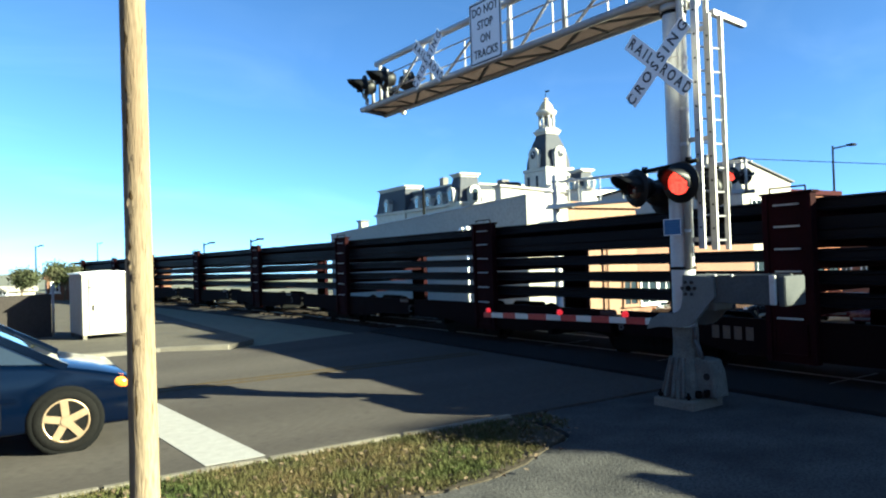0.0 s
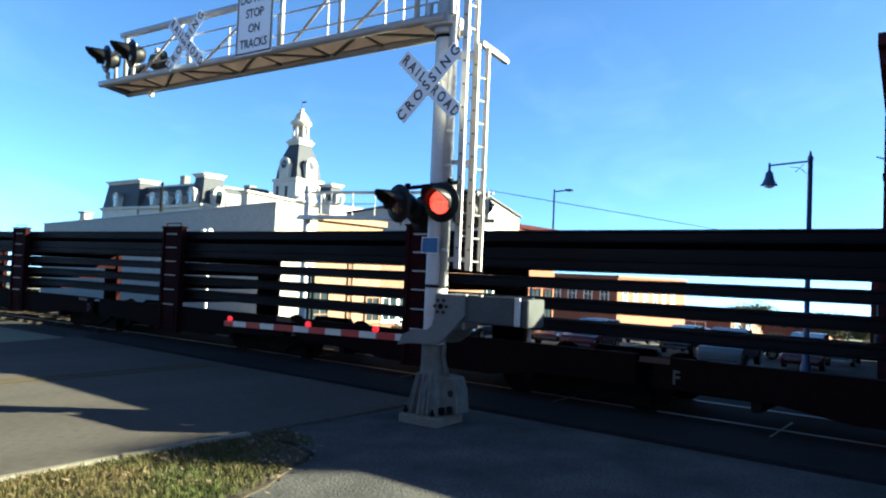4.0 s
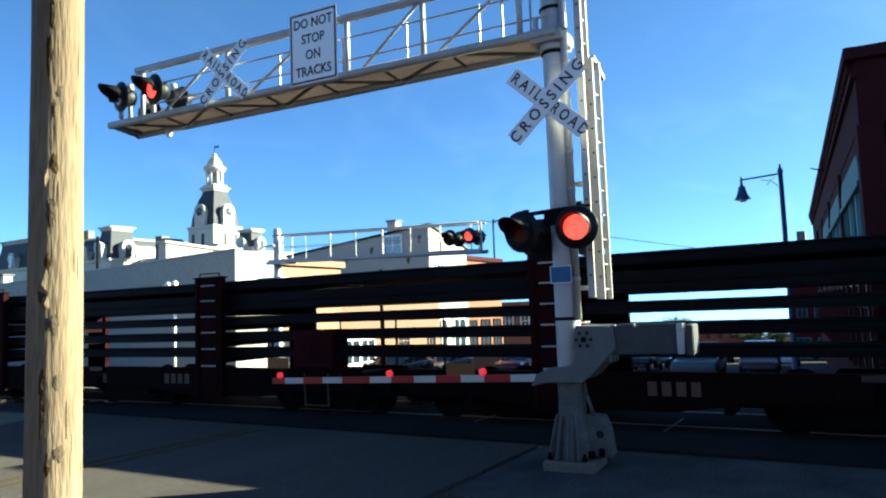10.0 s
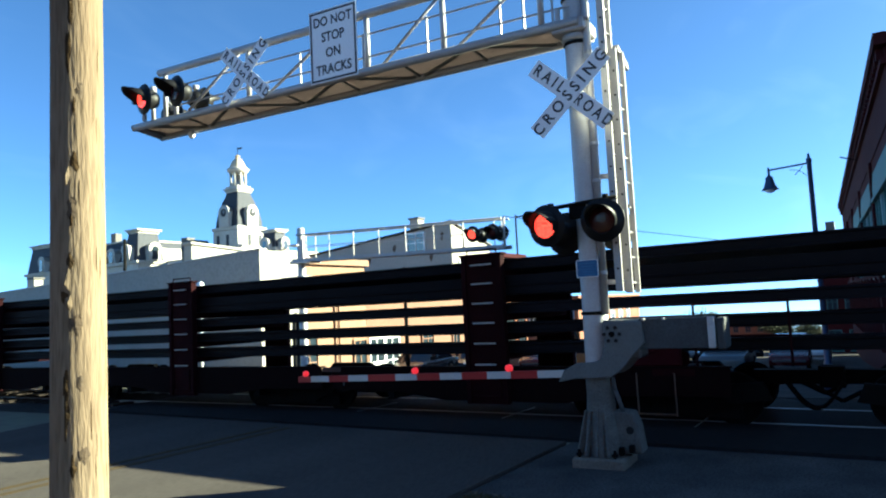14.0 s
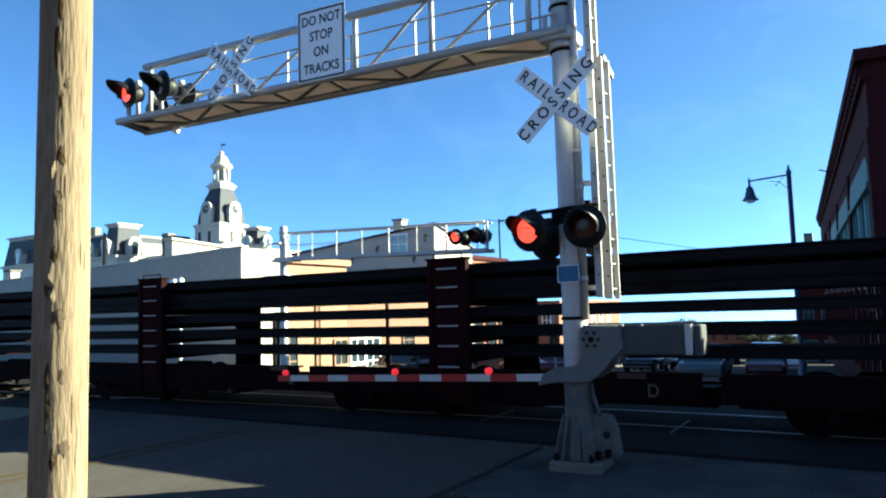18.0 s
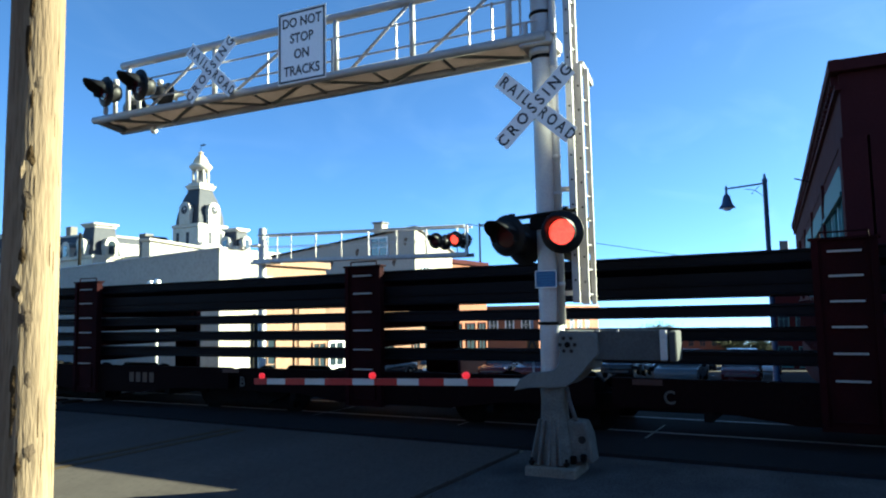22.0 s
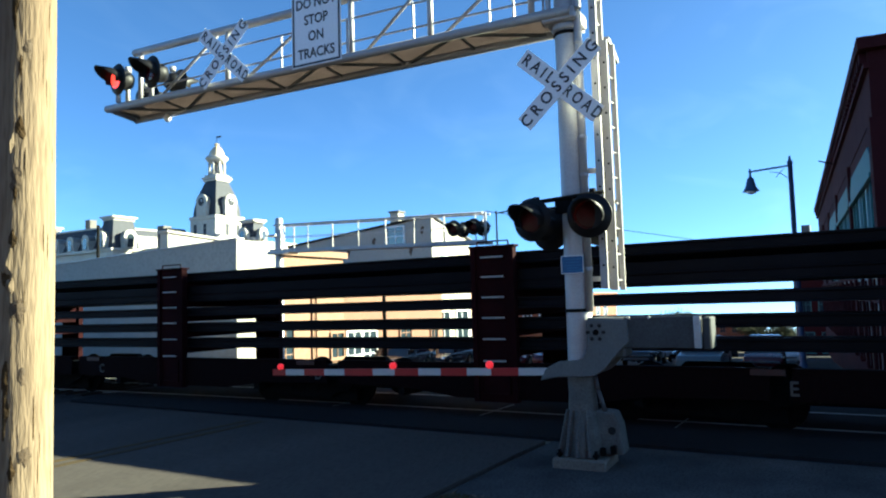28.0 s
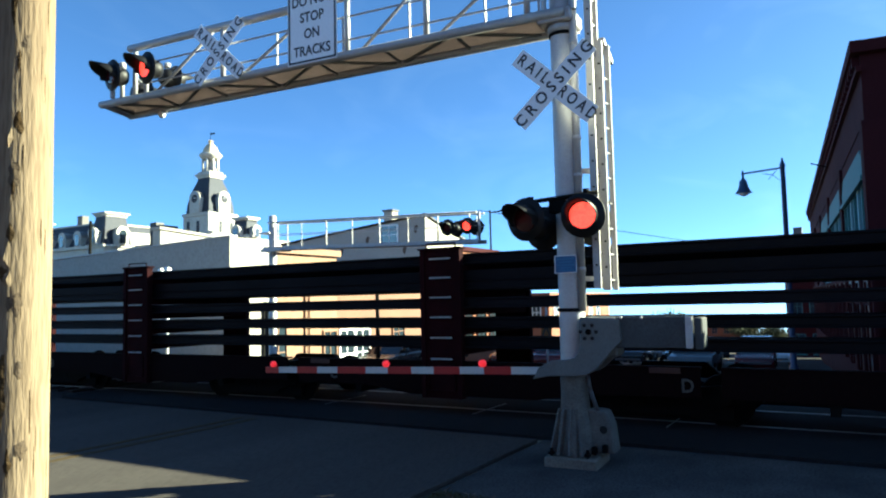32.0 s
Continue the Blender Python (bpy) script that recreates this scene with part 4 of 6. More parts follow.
L = (A1 - A0).length
for a, b in ((0.0, 0.306), (0.745, 1.186), (1.623, 2.19), (2.617, 3.043), (3.438, 3.865), (4.253, 4.656)):
    bm = bar(B(), A1 - way * b, A1 - way * (a - 0.003), 0.036, 0.098)
    part("red_stripe", bm, M["gate_red"], arm)
for d0 in (0.167, 2.571, 4.217):
    q = A1 - way * d0
    bm = B()
    box(bm, (q.x, q.y, q.z + 0.06), (0.03, 0.03, 0.04))
    lathe(bm, (q.x, q.y, q.z + 0.09), [(0.05, -0.025), (0.05, 0.02), (0.03, 0.035)], 12, (-1, 0, 0))
    part("gate_lamp", bm, M["gate_glow"], arm, "small glowing red gate lamp")


# ---- utility pole ----
def girth(z):
    return 0.088 + 0.02 * math.exp(-z / 2)


pole = thing("utility_pole", "weathered round wooden utility pole in the grass strip", "pole", pose(1.18, 6.165, 0))
bm = B()
n = 28
rings = []
for i in range(60):
    z = 9.2 * i / 59
    r = girth(z)
    rings.append([bm.verts.new((r * (1 + 0.018 * noise.noise((3 * math.cos(t), 3 * math.sin(t), z * 0.6)) + 0.02 * noise.noise((1.2 * math.cos(t), 1.2 * math.sin(t), z * 2.2))) * math.cos(t),
                                r * (1 + 0.018 * noise.noise((3 * math.cos(t), 3 * math.sin(t), z * 0.6)) + 0.02 * noise.noise((1.2 * math.cos(t), 1.2 * math.sin(t), z * 2.2))) * math.sin(t), z)) for t in (2 * math.pi * k / n for k in range(n))])
for a, b in zip(rings, rings[1:]):
    for i in range(n):
        bm.faces.new((a[i], a[(i + 1) % n], b[(i + 1) % n], b[i])).smooth = True
bm.faces.new(rings[-1])
part("pole_shaft", bm, M["wood"], pole)
pr = random.Random(11)
def scar(z, t, tall, wide, deep, mat, label):
    """A ragged lens-shaped scar lying on the shaft at height z and bearing t."""
    r = girth(z)
    out, side = Vector((math.cos(t), math.sin(t), 0)), Vector((-math.sin(t), math.cos(t), 0))
    bm = B()
    rim = []
    for q in range(12):
        a = 2 * math.pi * q / 12
        w = pr.uniform(0.6, 1.3)
        rim.append(bm.verts.new(out * (r * 1.004 * math.cos(wide * w * math.cos(a) / r)) + side * (wide * w * math.cos(a)) + Vector((0, 0, z + tall * w * 0.6 * math.sin(a)))))
    top = bm.verts.new(out * (r * deep) + Vector((0, 0, z)))
    for q in range(12):
        bm.faces.new((rim[q], rim[(q + 1) % 12], top))
    part("knot", bm, mat, pole, label)


# weathered gouges, enlarged so they also darken the shaft's shaded left
for k in range(20):
    scar(0.95 + 0.19 * k + pr.uniform(-0.08, 0.08), radians(pr.choice((214, 218, 222, 226, 232)) + pr.uniform(-5, 5)), pr.uniform(0.04, 0.15), pr.uniform(0.006, 0.017), 1.02, M["gouge"], "dark gouge in the wood, widened to deepen the shaded side")
for k in range(26):
    scar(0.9 + 0.14 * k + pr.uniform(-0.1, 0.1), radians(pr.uniform(235, 310)), pr.uniform(0.06, 0.2), pr.uniform(0.0012, 0.0026), 1.006, M["gouge"], "fine drying crack")
for z, t, tall, wide in ((1.87, 234, 0.07, 0.02), (1.66, 243, 0.045, 0.013), (1.4, 250, 0.05, 0.016), (2.3, 228, 0.06, 0.018), (2.75, 246, 0.05, 0.014), (3.2, 232, 0.07, 0.017), (1.1, 238, 0.06, 0.02)):
    scar(z, radians(t), tall, wide, 1.03, M["wood_dark"], "dark knot in the wood")
for z, t, tall, wide in ((2.02, 214, 0.09, 0.018), (1.95, 220, 0.05, 0.012), (2.42, 217, 0.06, 0.012)):
    scar(z, radians(t), tall, wide, 1.09, M["wood"], "raised splintered lip of wood")


# ---- rail train: articulated cars carrying long rails ----
def channel(bm, y0, y1, x, z0, z1):
    """A deep side sill with flanges, bellied between the bogies."""
    s = 1 if x > 0 else -1
    prism(bm, [(y0, z1), (y1, z1), (y1, z0 + 0.14), (y1 - 1.5, z0 + 0.12), (y1 - 2.4, z0), (y0 + 2.4, z0), (y0 + 1.5, z0 + 0.12), (y0, z0 + 0.14)], x - 0.03 * s, x, "x")
    return box(bm, (x - 0.07 * s, (y0 + y1) / 2, z1 - 0.015), (0.16, y1 - y0, 0.03))


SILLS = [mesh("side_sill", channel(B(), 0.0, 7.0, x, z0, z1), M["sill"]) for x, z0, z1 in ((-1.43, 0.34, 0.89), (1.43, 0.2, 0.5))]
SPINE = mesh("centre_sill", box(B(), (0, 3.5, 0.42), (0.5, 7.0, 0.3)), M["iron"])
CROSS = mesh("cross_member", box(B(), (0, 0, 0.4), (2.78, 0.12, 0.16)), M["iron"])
def upright(side):
    """A rack post: a broad plate with a flange down each edge."""
    o = [(-1.38, -0.37), (-1.38, 0.37), (-1.515, 0.37), (-1.515, 0.29), (-1.48, 0.29), (-1.48, -0.29), (-1.515, -0.29), (-1.515, -0.37)]
    return prism(B(), [(side * x, y) for x, y in o], 0.3, 2.7, "z")


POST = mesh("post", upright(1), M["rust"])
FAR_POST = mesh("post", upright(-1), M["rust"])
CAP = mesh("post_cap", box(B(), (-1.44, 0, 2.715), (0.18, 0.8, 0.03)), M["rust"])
RUNG = mesh("rung", bar(B(), (-1.51, -0.19, 0), (-1.51, 0.19, 0), 0.03, 0.025), M["stencil"])
bm = B()
for a, b in (((-1.5, -0.24, 0.86), (-1.5, -0.24, 0.42)), ((-1.5, 0.24, 0.86), (-1.5, 0.24, 0.42)), ((-1.5, -0.24, 0.42), (-1.5, 0.24, 0.42))):
    bar(bm, a, b, 0.02, 0.03, (1, 0, 0))
STEP = mesh("step", bm, M["rust"])
bm = B()
for a, b in (((-1.46, -0.27, 2.72), (-1.46, -0.27, 2.8)), ((-1.46, 0.27, 2.72), (-1.46, 0.27, 2.8)), ((-1.46, -0.27, 2.8), (-1.46, 0.27, 2.8))):
    rod(bm, a, b, 0.012, seg=6)
HOOP = mesh("grab_iron", bm, M["rust"])
TIERS = (2.45, 2.035, 1.735, 1.415, 1.095)
SHELF = mesh("shelf_beam", box(B(), (0, 0, -0.06), (2.78, 0.6, 0.11)), M["rust"])
bm = B()
for s in (-1, 1):
    prism(bm, [(-1.55, 0.4), (-1.45, 0.64), (-0.7, 0.58), (-0.5, 0.76), (0.5, 0.76), (0.7, 0.58), (1.45, 0.64), (1.55, 0.4), (0.9, 0.32), (0.6, 0.18), (-0.6, 0.18), (-0.9, 0.32)], s * 0.98 - 0.07, s * 0.98 + 0.07, "x")
    for k in (-0.3, -0.1, 0.1, 0.3):
        rod(bm, (s * 0.98, k, 0.25), (s * 0.98, k, 0.66), 0.08, seg=8)
    for y in (-1.05, 1.05):
        rod(bm, (s * 1.04, y, 0.47), (s * 1.12, y, 0.47), 0.13, seg=10)
box(bm, (0, 0, 0.55), (2.0, 0.45, 0.28))
for s in (-1, 1):
    box(bm, (s * 0.9, 0, 0.22), (0.1, 2.3, 0.2))
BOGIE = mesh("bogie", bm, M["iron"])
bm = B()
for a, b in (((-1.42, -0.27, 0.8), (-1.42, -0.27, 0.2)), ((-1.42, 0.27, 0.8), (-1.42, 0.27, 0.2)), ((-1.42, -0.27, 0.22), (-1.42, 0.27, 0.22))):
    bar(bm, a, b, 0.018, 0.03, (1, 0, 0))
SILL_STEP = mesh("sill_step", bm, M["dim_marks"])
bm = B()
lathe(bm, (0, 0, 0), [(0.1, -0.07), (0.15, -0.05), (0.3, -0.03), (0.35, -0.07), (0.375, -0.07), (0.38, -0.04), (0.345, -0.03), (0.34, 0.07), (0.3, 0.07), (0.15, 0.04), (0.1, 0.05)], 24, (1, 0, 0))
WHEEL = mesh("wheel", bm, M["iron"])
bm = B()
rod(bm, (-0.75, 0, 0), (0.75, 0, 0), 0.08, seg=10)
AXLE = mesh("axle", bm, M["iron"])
BOX = mesh("cabinet", soften(box(B(), (0, 0, 0), (0.5, 0.95, 0.72)), 0.03, 1), M["tan_red"])
PLATFORM = mesh("platform", box(B(), (0, 0, 0), (0.64, 1.3, 0.12)), M["rust"])
STRIP = mesh("reflector_strip", box(B(), (0, 0, 0), (0.006, 0.42, 0.08)), M["strip"])
PLATE = mesh("reflector_plate", box(B(), (0, 0, 0), (0.012, 0.52, 0.2)), M["yellow"])
bm = B()
for k in range(16):
    a0, a1 = 2 * math.pi * k / 16, 2 * math.pi * (k + 1) / 16
    rod(bm, (0, 0.21 * math.cos(a0), 0.21 * math.sin(a0)), (0, 0.21 * math.cos(a1), 0.21 * math.sin(a1)), 0.014, seg=6)
bar(bm, (0, -0.2, 0), (0, 0.2, 0), 0.015, 0.03)
bar(bm, (0, 0, -0.2), (0, 0, 0.2), 0.03, 0.015, (1, 0, 0))
BRAKE = mesh("brake_wheel", bm, M["tan_red"])
bm = B()
box(bm, (0, 0.55, 0.62), (0.24, 1.1, 0.2))
box(bm, (0, 1.05, 0.62), (0.3, 0.3, 0.3))
rod(bm, (-0.35, 0.2, 0.7), (-0.42, 0.9, 0.32), 0.03)
rod(bm, (-0.42, 0.9, 0.32), (-0.35, 1.3, 0.55), 0.03)
BEAM = mesh("top_beam", box(B(), (1.36, 3.7, 2.36), (0.08, 6.0, 0.3)), M["rust"])
COUPLER = mesh("coupler", bm, M["iron"])
bm = B()
sag = [(0.5 + 0.05 * k, 0.6 - 0.36 * math.sin(math.pi * k / 14)) for k in range(15)]
for (ya, za), (yb, zb) in zip(sag, sag[1:]):
    rod(bm, (0, ya, za), (0, yb, zb), 0.022, seg=8)
HOSE = mesh("air_hose", bm, M["iron"])
bm = B()
for a, b in (((-1.44, -0.6, 0.9), (-1.44, -0.6, 1.75)), ((-1.44, 0.6, 0.9), (-1.44, 0.6, 1.75)), ((-1.44, -0.6, 1.75), (-1.44, 0.6, 1.75)), ((-1.44, -0.6, 1.3), (-1.44, 0.6, 1.3))):
    rod(bm, a, b, 0.018, seg=6)
HANDRAIL = mesh("handrail", bm, M["rust"])
NUMBER = mesh("number_bar", box(B(), (0, 0, 0), (0.004, 0.13, 0.2)), M["dim_marks"])
LETTER = {c: words(c, 0.26, M["marking"], 0.002, 0.9) for c in "ABCDEF"}
SIDE = pose(0, 0, 0, 90, 0, -90)


def bogie(car, y):
    bo = part("bogie", BOGIE, None, car, "black cast-iron bogie", on(y))
    for dy in (-1.05, 1.05):
        part("axle", AXLE, None, bo, at=pose(0, dy, 0.385))
        for x, turn in ((-0.75, 0), (0.75, 180)):
            part("wheel", WHEEL, None, bo, "steel railway wheel", pose(x, dy, 0.385, 0, 0, turn))


def rack(car, y):
    """A pair of rack posts with the shelves between them."""
    post = part("post", POST, None, car, "dark red upright rack post with ladder", on(y))
    for z in (2.55, 2.24, 1.92, 1.6, 1.27, 0.93):
        part("rung", RUNG, None, post, "pale ladder rung", pose(0, 0, z))
    part("step", STEP, None, post)
    part("grab_iron", HOOP, None, post)
    part("post_cap", CAP, None, post)
    part("post", FAR_POST, None, car, "dark red upright rack post", on(y))
    for z in TIERS:
        part("shelf_beam", SHELF, None, car, at=on(y, 0, z))


def rail_car(bogies, letters, mark, units=6):
    car = thing("rail_car", "dark red articulated flat car racked with long steel rails", "rail car", HOME, "cars of the train")
    for i in range(units):
        at = on(2.4 + 7.3 * i) @ pose(0, -3.5, 0)
        part("centre_sill", SPINE, None, car, at=at)
        for side in SILLS:
            part("side_sill", side, None, car, at=at)
        for k in range(3):
            part("cross_member", CROSS, None, car, at=on(0.6 + 7.3 * i + 2.0 * k))
        y = 2.6 + 7.386 * i
        rack(car, y)
        if i < units - 1:
            part("top_beam", BEAM, None, car, at=on(y + 3.7) @ pose(0, -3.7, 0))
    for y in bogies:
        bogie(car, y)
    for c, y in letters:
        part("unit_letter", LETTER[c], None, car, "white stencilled letter", on(y, -1.435, 0.63) @ SIDE)
        part("reflector_strip", STRIP, None, car, "dull orange reflective strip", on(y + 0.3, -1.436, 0.84))
    cab = part("cabinet", BOX, None, car, "red equipment cabinet", on(0, -1.15, 1.24))
    part("platform", PLATFORM, None, car, at=on(0, -1.1, 0.82))
    part("brake_wheel", BRAKE, None, cab, at=pose(-0.3, 0, 0.05))
    part("reflector_plate", PLATE, None, car, "yellow plate", on(0.8, -1.45, 0.99))
    part("sill_step", SILL_STEP, None, car, "thin worn hanging step below the platform", on(-0.1))
    part("handrail", HANDRAIL, None, car, at=on(-1.3))
    part("coupler", COUPLER, None, car, at=on(-1.2, rz=180))
    for x in (-0.62, -0.45):
        part("air_hose", HOSE, None, car, "black rubber air hose hanging in a loop", on(-1.2, x, rz=180))
    if units == 6:
        part("reflector_plate", PLATE, None, car, "yellow plate", on(41.2, -1.45, 0.9))
        part("handrail", HANDRAIL, None, car, at=on(42.1))
        part("coupler", COUPLER, None, car, at=on(41.8))
        part("air_hose", HOSE, None, car, "black rubber air hose hanging in a loop", on(41.8, -0.58))
    for k in range(4):
        part("number_bar", NUMBER, None, car, "worn painted number mark", on(mark + 0.2 * k, -1.437, 0.66))
    return car


FWD = rail_car((0.0, 7.3, 14.5, 21.6, 29.3, 35.3, 40.7), (("B", 35.0), ("C", 27.0), ("D", 20.95), ("E", 13.2), ("F", 5.6)), 37.5)
REV = rail_car((0.0, 5.4, 11.3, 18.4, 26.3, 33.5, 40.7), (("E", 28.25), ("D", 21.45), ("C", 13.4), ("B", 5.9), ("F", 35.5)), 3.3)
LEAD = rail_car((0.0, 7.3, 13.6), (("E", 13.2), ("F", 5.6)), 3.3, 2)
TRAIN = []
def run(t):
    """How far the train has gone by t seconds."""
    return 9.782 * t - 0.00577 * t * t


TRAIN.append((LEAD, 48.25, 0.0))
for k, r in enumerate((3.92, -40.43, -84.78, -129.13, -189.36, -233.68, -277.98, -322.28)):
    src = REV if k in (0, 2, 4) else FWD
    TRAIN.append((src if k < 2 else copy_thing(src, HOME), r, 0.0))
for ob in TRAIN[7][0].children:
    if ob.data == LETTER["F"]:
        ob.data = LETTER["A"]

# the middle car with its red end walls and railed walkway
ten = thing("tender_car", "bright red rail-train car with sloped end walls and railed walkway", "rail car", HOME, "cars of the train")
part("deck", box(B(), (0, 0, 0.68), (2.88, 9.5, 0.4)), M["rust"], ten)
for y in (3.9, -3.9):
    bogie(ten, y)
for s, lab in ((1, "red sloped end wall"), (-1, "red sloped end wall")):
    for x in (-1.45, 1.41):
        bm = B()
        prism(bm, [(s * 4.66, 0.86), (s * 4.66, 2.8), (s * 3.0, 2.8), (s * 2.8, 2.6), (s * 2.25, 0.86)], x, x + 0.04, "x")
        wall = part("end_wall", bm, M["tan_red"], ten, lab)
        if x < 0:
            bm = box(B(), (-1.456, s * 3.3, 1.5), (0.008, 0.72, 0.22))
            pl = part("name_plate", bm, M["sheet"], wall, "white plate with dark marks")
            bm = B()
            for k in range(6):
                box(bm, (-1.462, s * 3.3 - 0.27 + 0.108 * k, 1.5), (0.005, 0.07, 0.14))
            part("name_bars", bm, M["letter"], pl)
            for k in range(6):
                bm = bar(B(), (-1.47, s * 4.25 - 0.17, 1.0 + 0.32 * k), (-1.47, s * 4.25 + 0.17, 1.0 + 0.32 * k), 0.03, 0.02)
                part("rung", bm, M["stencil"], wall)
for k in range(9):
    if k != 4:
        part("number_bar", box(B(), (-1.443, 3.79 - 0.19 * k, 0.69), (0.006, 0.07, 0.2)), M["marking"], ten, "white painted mark")
part("walkway", box(B(), (0, 0, 2.76), (2.8, 9.3, 0.08)), M["tan_red"], ten)
for x in (-1.38, 1.38):
    bm = B()
    for z in (3.15, 3.53):
        rod(bm, (x, -4.62, z), (x, 4.62, z), 0.022, seg=6)
    for k in range(9):
        y = -4.62 + 1.155 * k
        rod(bm, (x, y, 2.8), (x, y, 3.54), 0.022, seg=6)
        if k < 8:
            a, b = (2.82, 3.53) if k % 2 else (3.53, 2.82)
            bar(bm, (x, y, a), (x, y + 1.155, b), 0.04, 0.03, (1, 0, 0))
    part("railing", bm, M["galv"], ten, "pale trussed railing")
bm = soften(box(B(), (-0.6, 4.1, 3.02), (0.6, 0.5, 0.45)), 0.03, 1)
part("work_lamp_box", bm, M["tan_red"], ten)
for z in TIERS:
    for y in (-3.6, 0, 3.6):
        part("shelf_beam", SHELF, None, ten, at=on(y, 0, z))
part("coupler", COUPLER, None, ten, at=pose(0, 4.75, 0))
part("coupler", COUPLER, None, ten, at=pose(0, -4.75, 0, 0, 0, 180))
TRAIN.append((ten, -137.15, 0.0))


# the longer front end of the car that follows it
tail = TRAIN[5][0]
part("centre_sill", box(B(), (0, 0, 0.42), (0.5, 4.4, 0.3)), M["iron"], tail, at=on(45.0))
for x, z0, z1 in ((-1.43, 0.34, 0.89), (1.43, 0.2, 0.5)):
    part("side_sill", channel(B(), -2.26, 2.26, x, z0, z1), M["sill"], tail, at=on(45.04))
for y in (43.4, 45.2, 46.9):
    part("cross_member", CROSS, None, tail, at=on(y))
bogie(tail, 44.9)
rack(tail, 46.92)
part("platform", box(B(), (-1.1, 0, 0.82), (0.64, 4.4, 0.1)), M["rust"], tail, at=on(43.6))
bm = B()
for z in (1.3, 1.75):
    rod(bm, (-1.44, -1.45, z), (-1.44, 1.45, z), 0.018, seg=6)
for k in range(4):
    rod(bm, (-1.44, -1.45 + k * 0.966, 0.86), (-1.44, -1.45 + k * 0.966, 1.75), 0.018, seg=6)
part("handrail", bm, M["rust"], tail, at=on(44.25))

# long rails lying on the racks, the whole length of the train; those of the second tier carry a layer on its side
STAND = [(-0.076, 0.0), (0.076, 0.0), (0.076, 0.012), (0.012, 0.03), (0.012, 0.13), (0.037, 0.144), (0.037, 0.17), (0.03, 0.176), (-0.03, 0.176), (-0.037, 0.17), (-0.037, 0.144), (-0.012, 0.13), (-0.012, 0.03), (-0.076, 0.012)]
LAID = [(z - 0.088, 0.07 - x * 0.9) for x, z in STAND]
FRONT_END, REAR_END = 62.0, -322.5
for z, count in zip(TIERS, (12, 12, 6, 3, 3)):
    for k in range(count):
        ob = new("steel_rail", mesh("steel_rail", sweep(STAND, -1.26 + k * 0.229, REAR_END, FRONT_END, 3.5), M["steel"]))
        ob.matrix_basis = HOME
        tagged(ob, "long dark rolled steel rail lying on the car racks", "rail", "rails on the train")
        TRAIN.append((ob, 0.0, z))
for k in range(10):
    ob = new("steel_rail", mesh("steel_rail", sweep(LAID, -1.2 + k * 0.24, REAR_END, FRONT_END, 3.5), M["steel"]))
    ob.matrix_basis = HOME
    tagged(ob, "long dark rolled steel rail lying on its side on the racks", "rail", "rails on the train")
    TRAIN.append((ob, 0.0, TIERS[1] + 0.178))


# ---- buildings beyond the tracks ----
def window(parent, at, w, h, frame_mat, pane_mat, bars=(1, 1)):
    """A framed window on a wall: x across, y up, z out of the wall."""
    bm = B()
    rim = [[bm.verts.new((sx * (w / 2 + o), sy * (h / 2 + o), z)) for sx, sy in ((-1, -1), (1, -1), (1, 1), (-1, 1))] for o, z in ((-0.045, -0.03), (-0.045, 0.07), (0.045, 0.07), (0.045, -0.03))]
    for a, b in zip(rim, rim[1:] + rim[:1]):
        for i in range(4):
            bm.faces.new((a[i], a[(i + 1) % 4], b[(i + 1) % 4], b[i]))
    bmesh.ops.recalc_face_normals(bm, faces=bm.faces)
    fr = part("window", bm, frame_mat, parent, at=at)
    part("window_sill", box(B(), (0, -h / 2 - 0.08, 0.05), (w + 0.24, 0.07, 0.16)), frame_mat, fr)
    for i in range(1, bars[0] + 1):
        part("glazing_bar", box(B(), (-w / 2 + w * i / (bars[0] + 1), 0, 0.015), (0.05, h - 0.09, 0.05)), frame_mat, fr)
    for i in range(1, bars[1] + 1):
        part("glazing_bar", box(B(), (0, -h / 2 + h * i / (bars[1] + 1), 0.012), (w - 0.09, 0.05, 0.05)), frame_mat, fr)
    part("pane", box(B(), (0, 0, -0.005), (w, h, 0.02)), pane_mat, fr)
    return fr


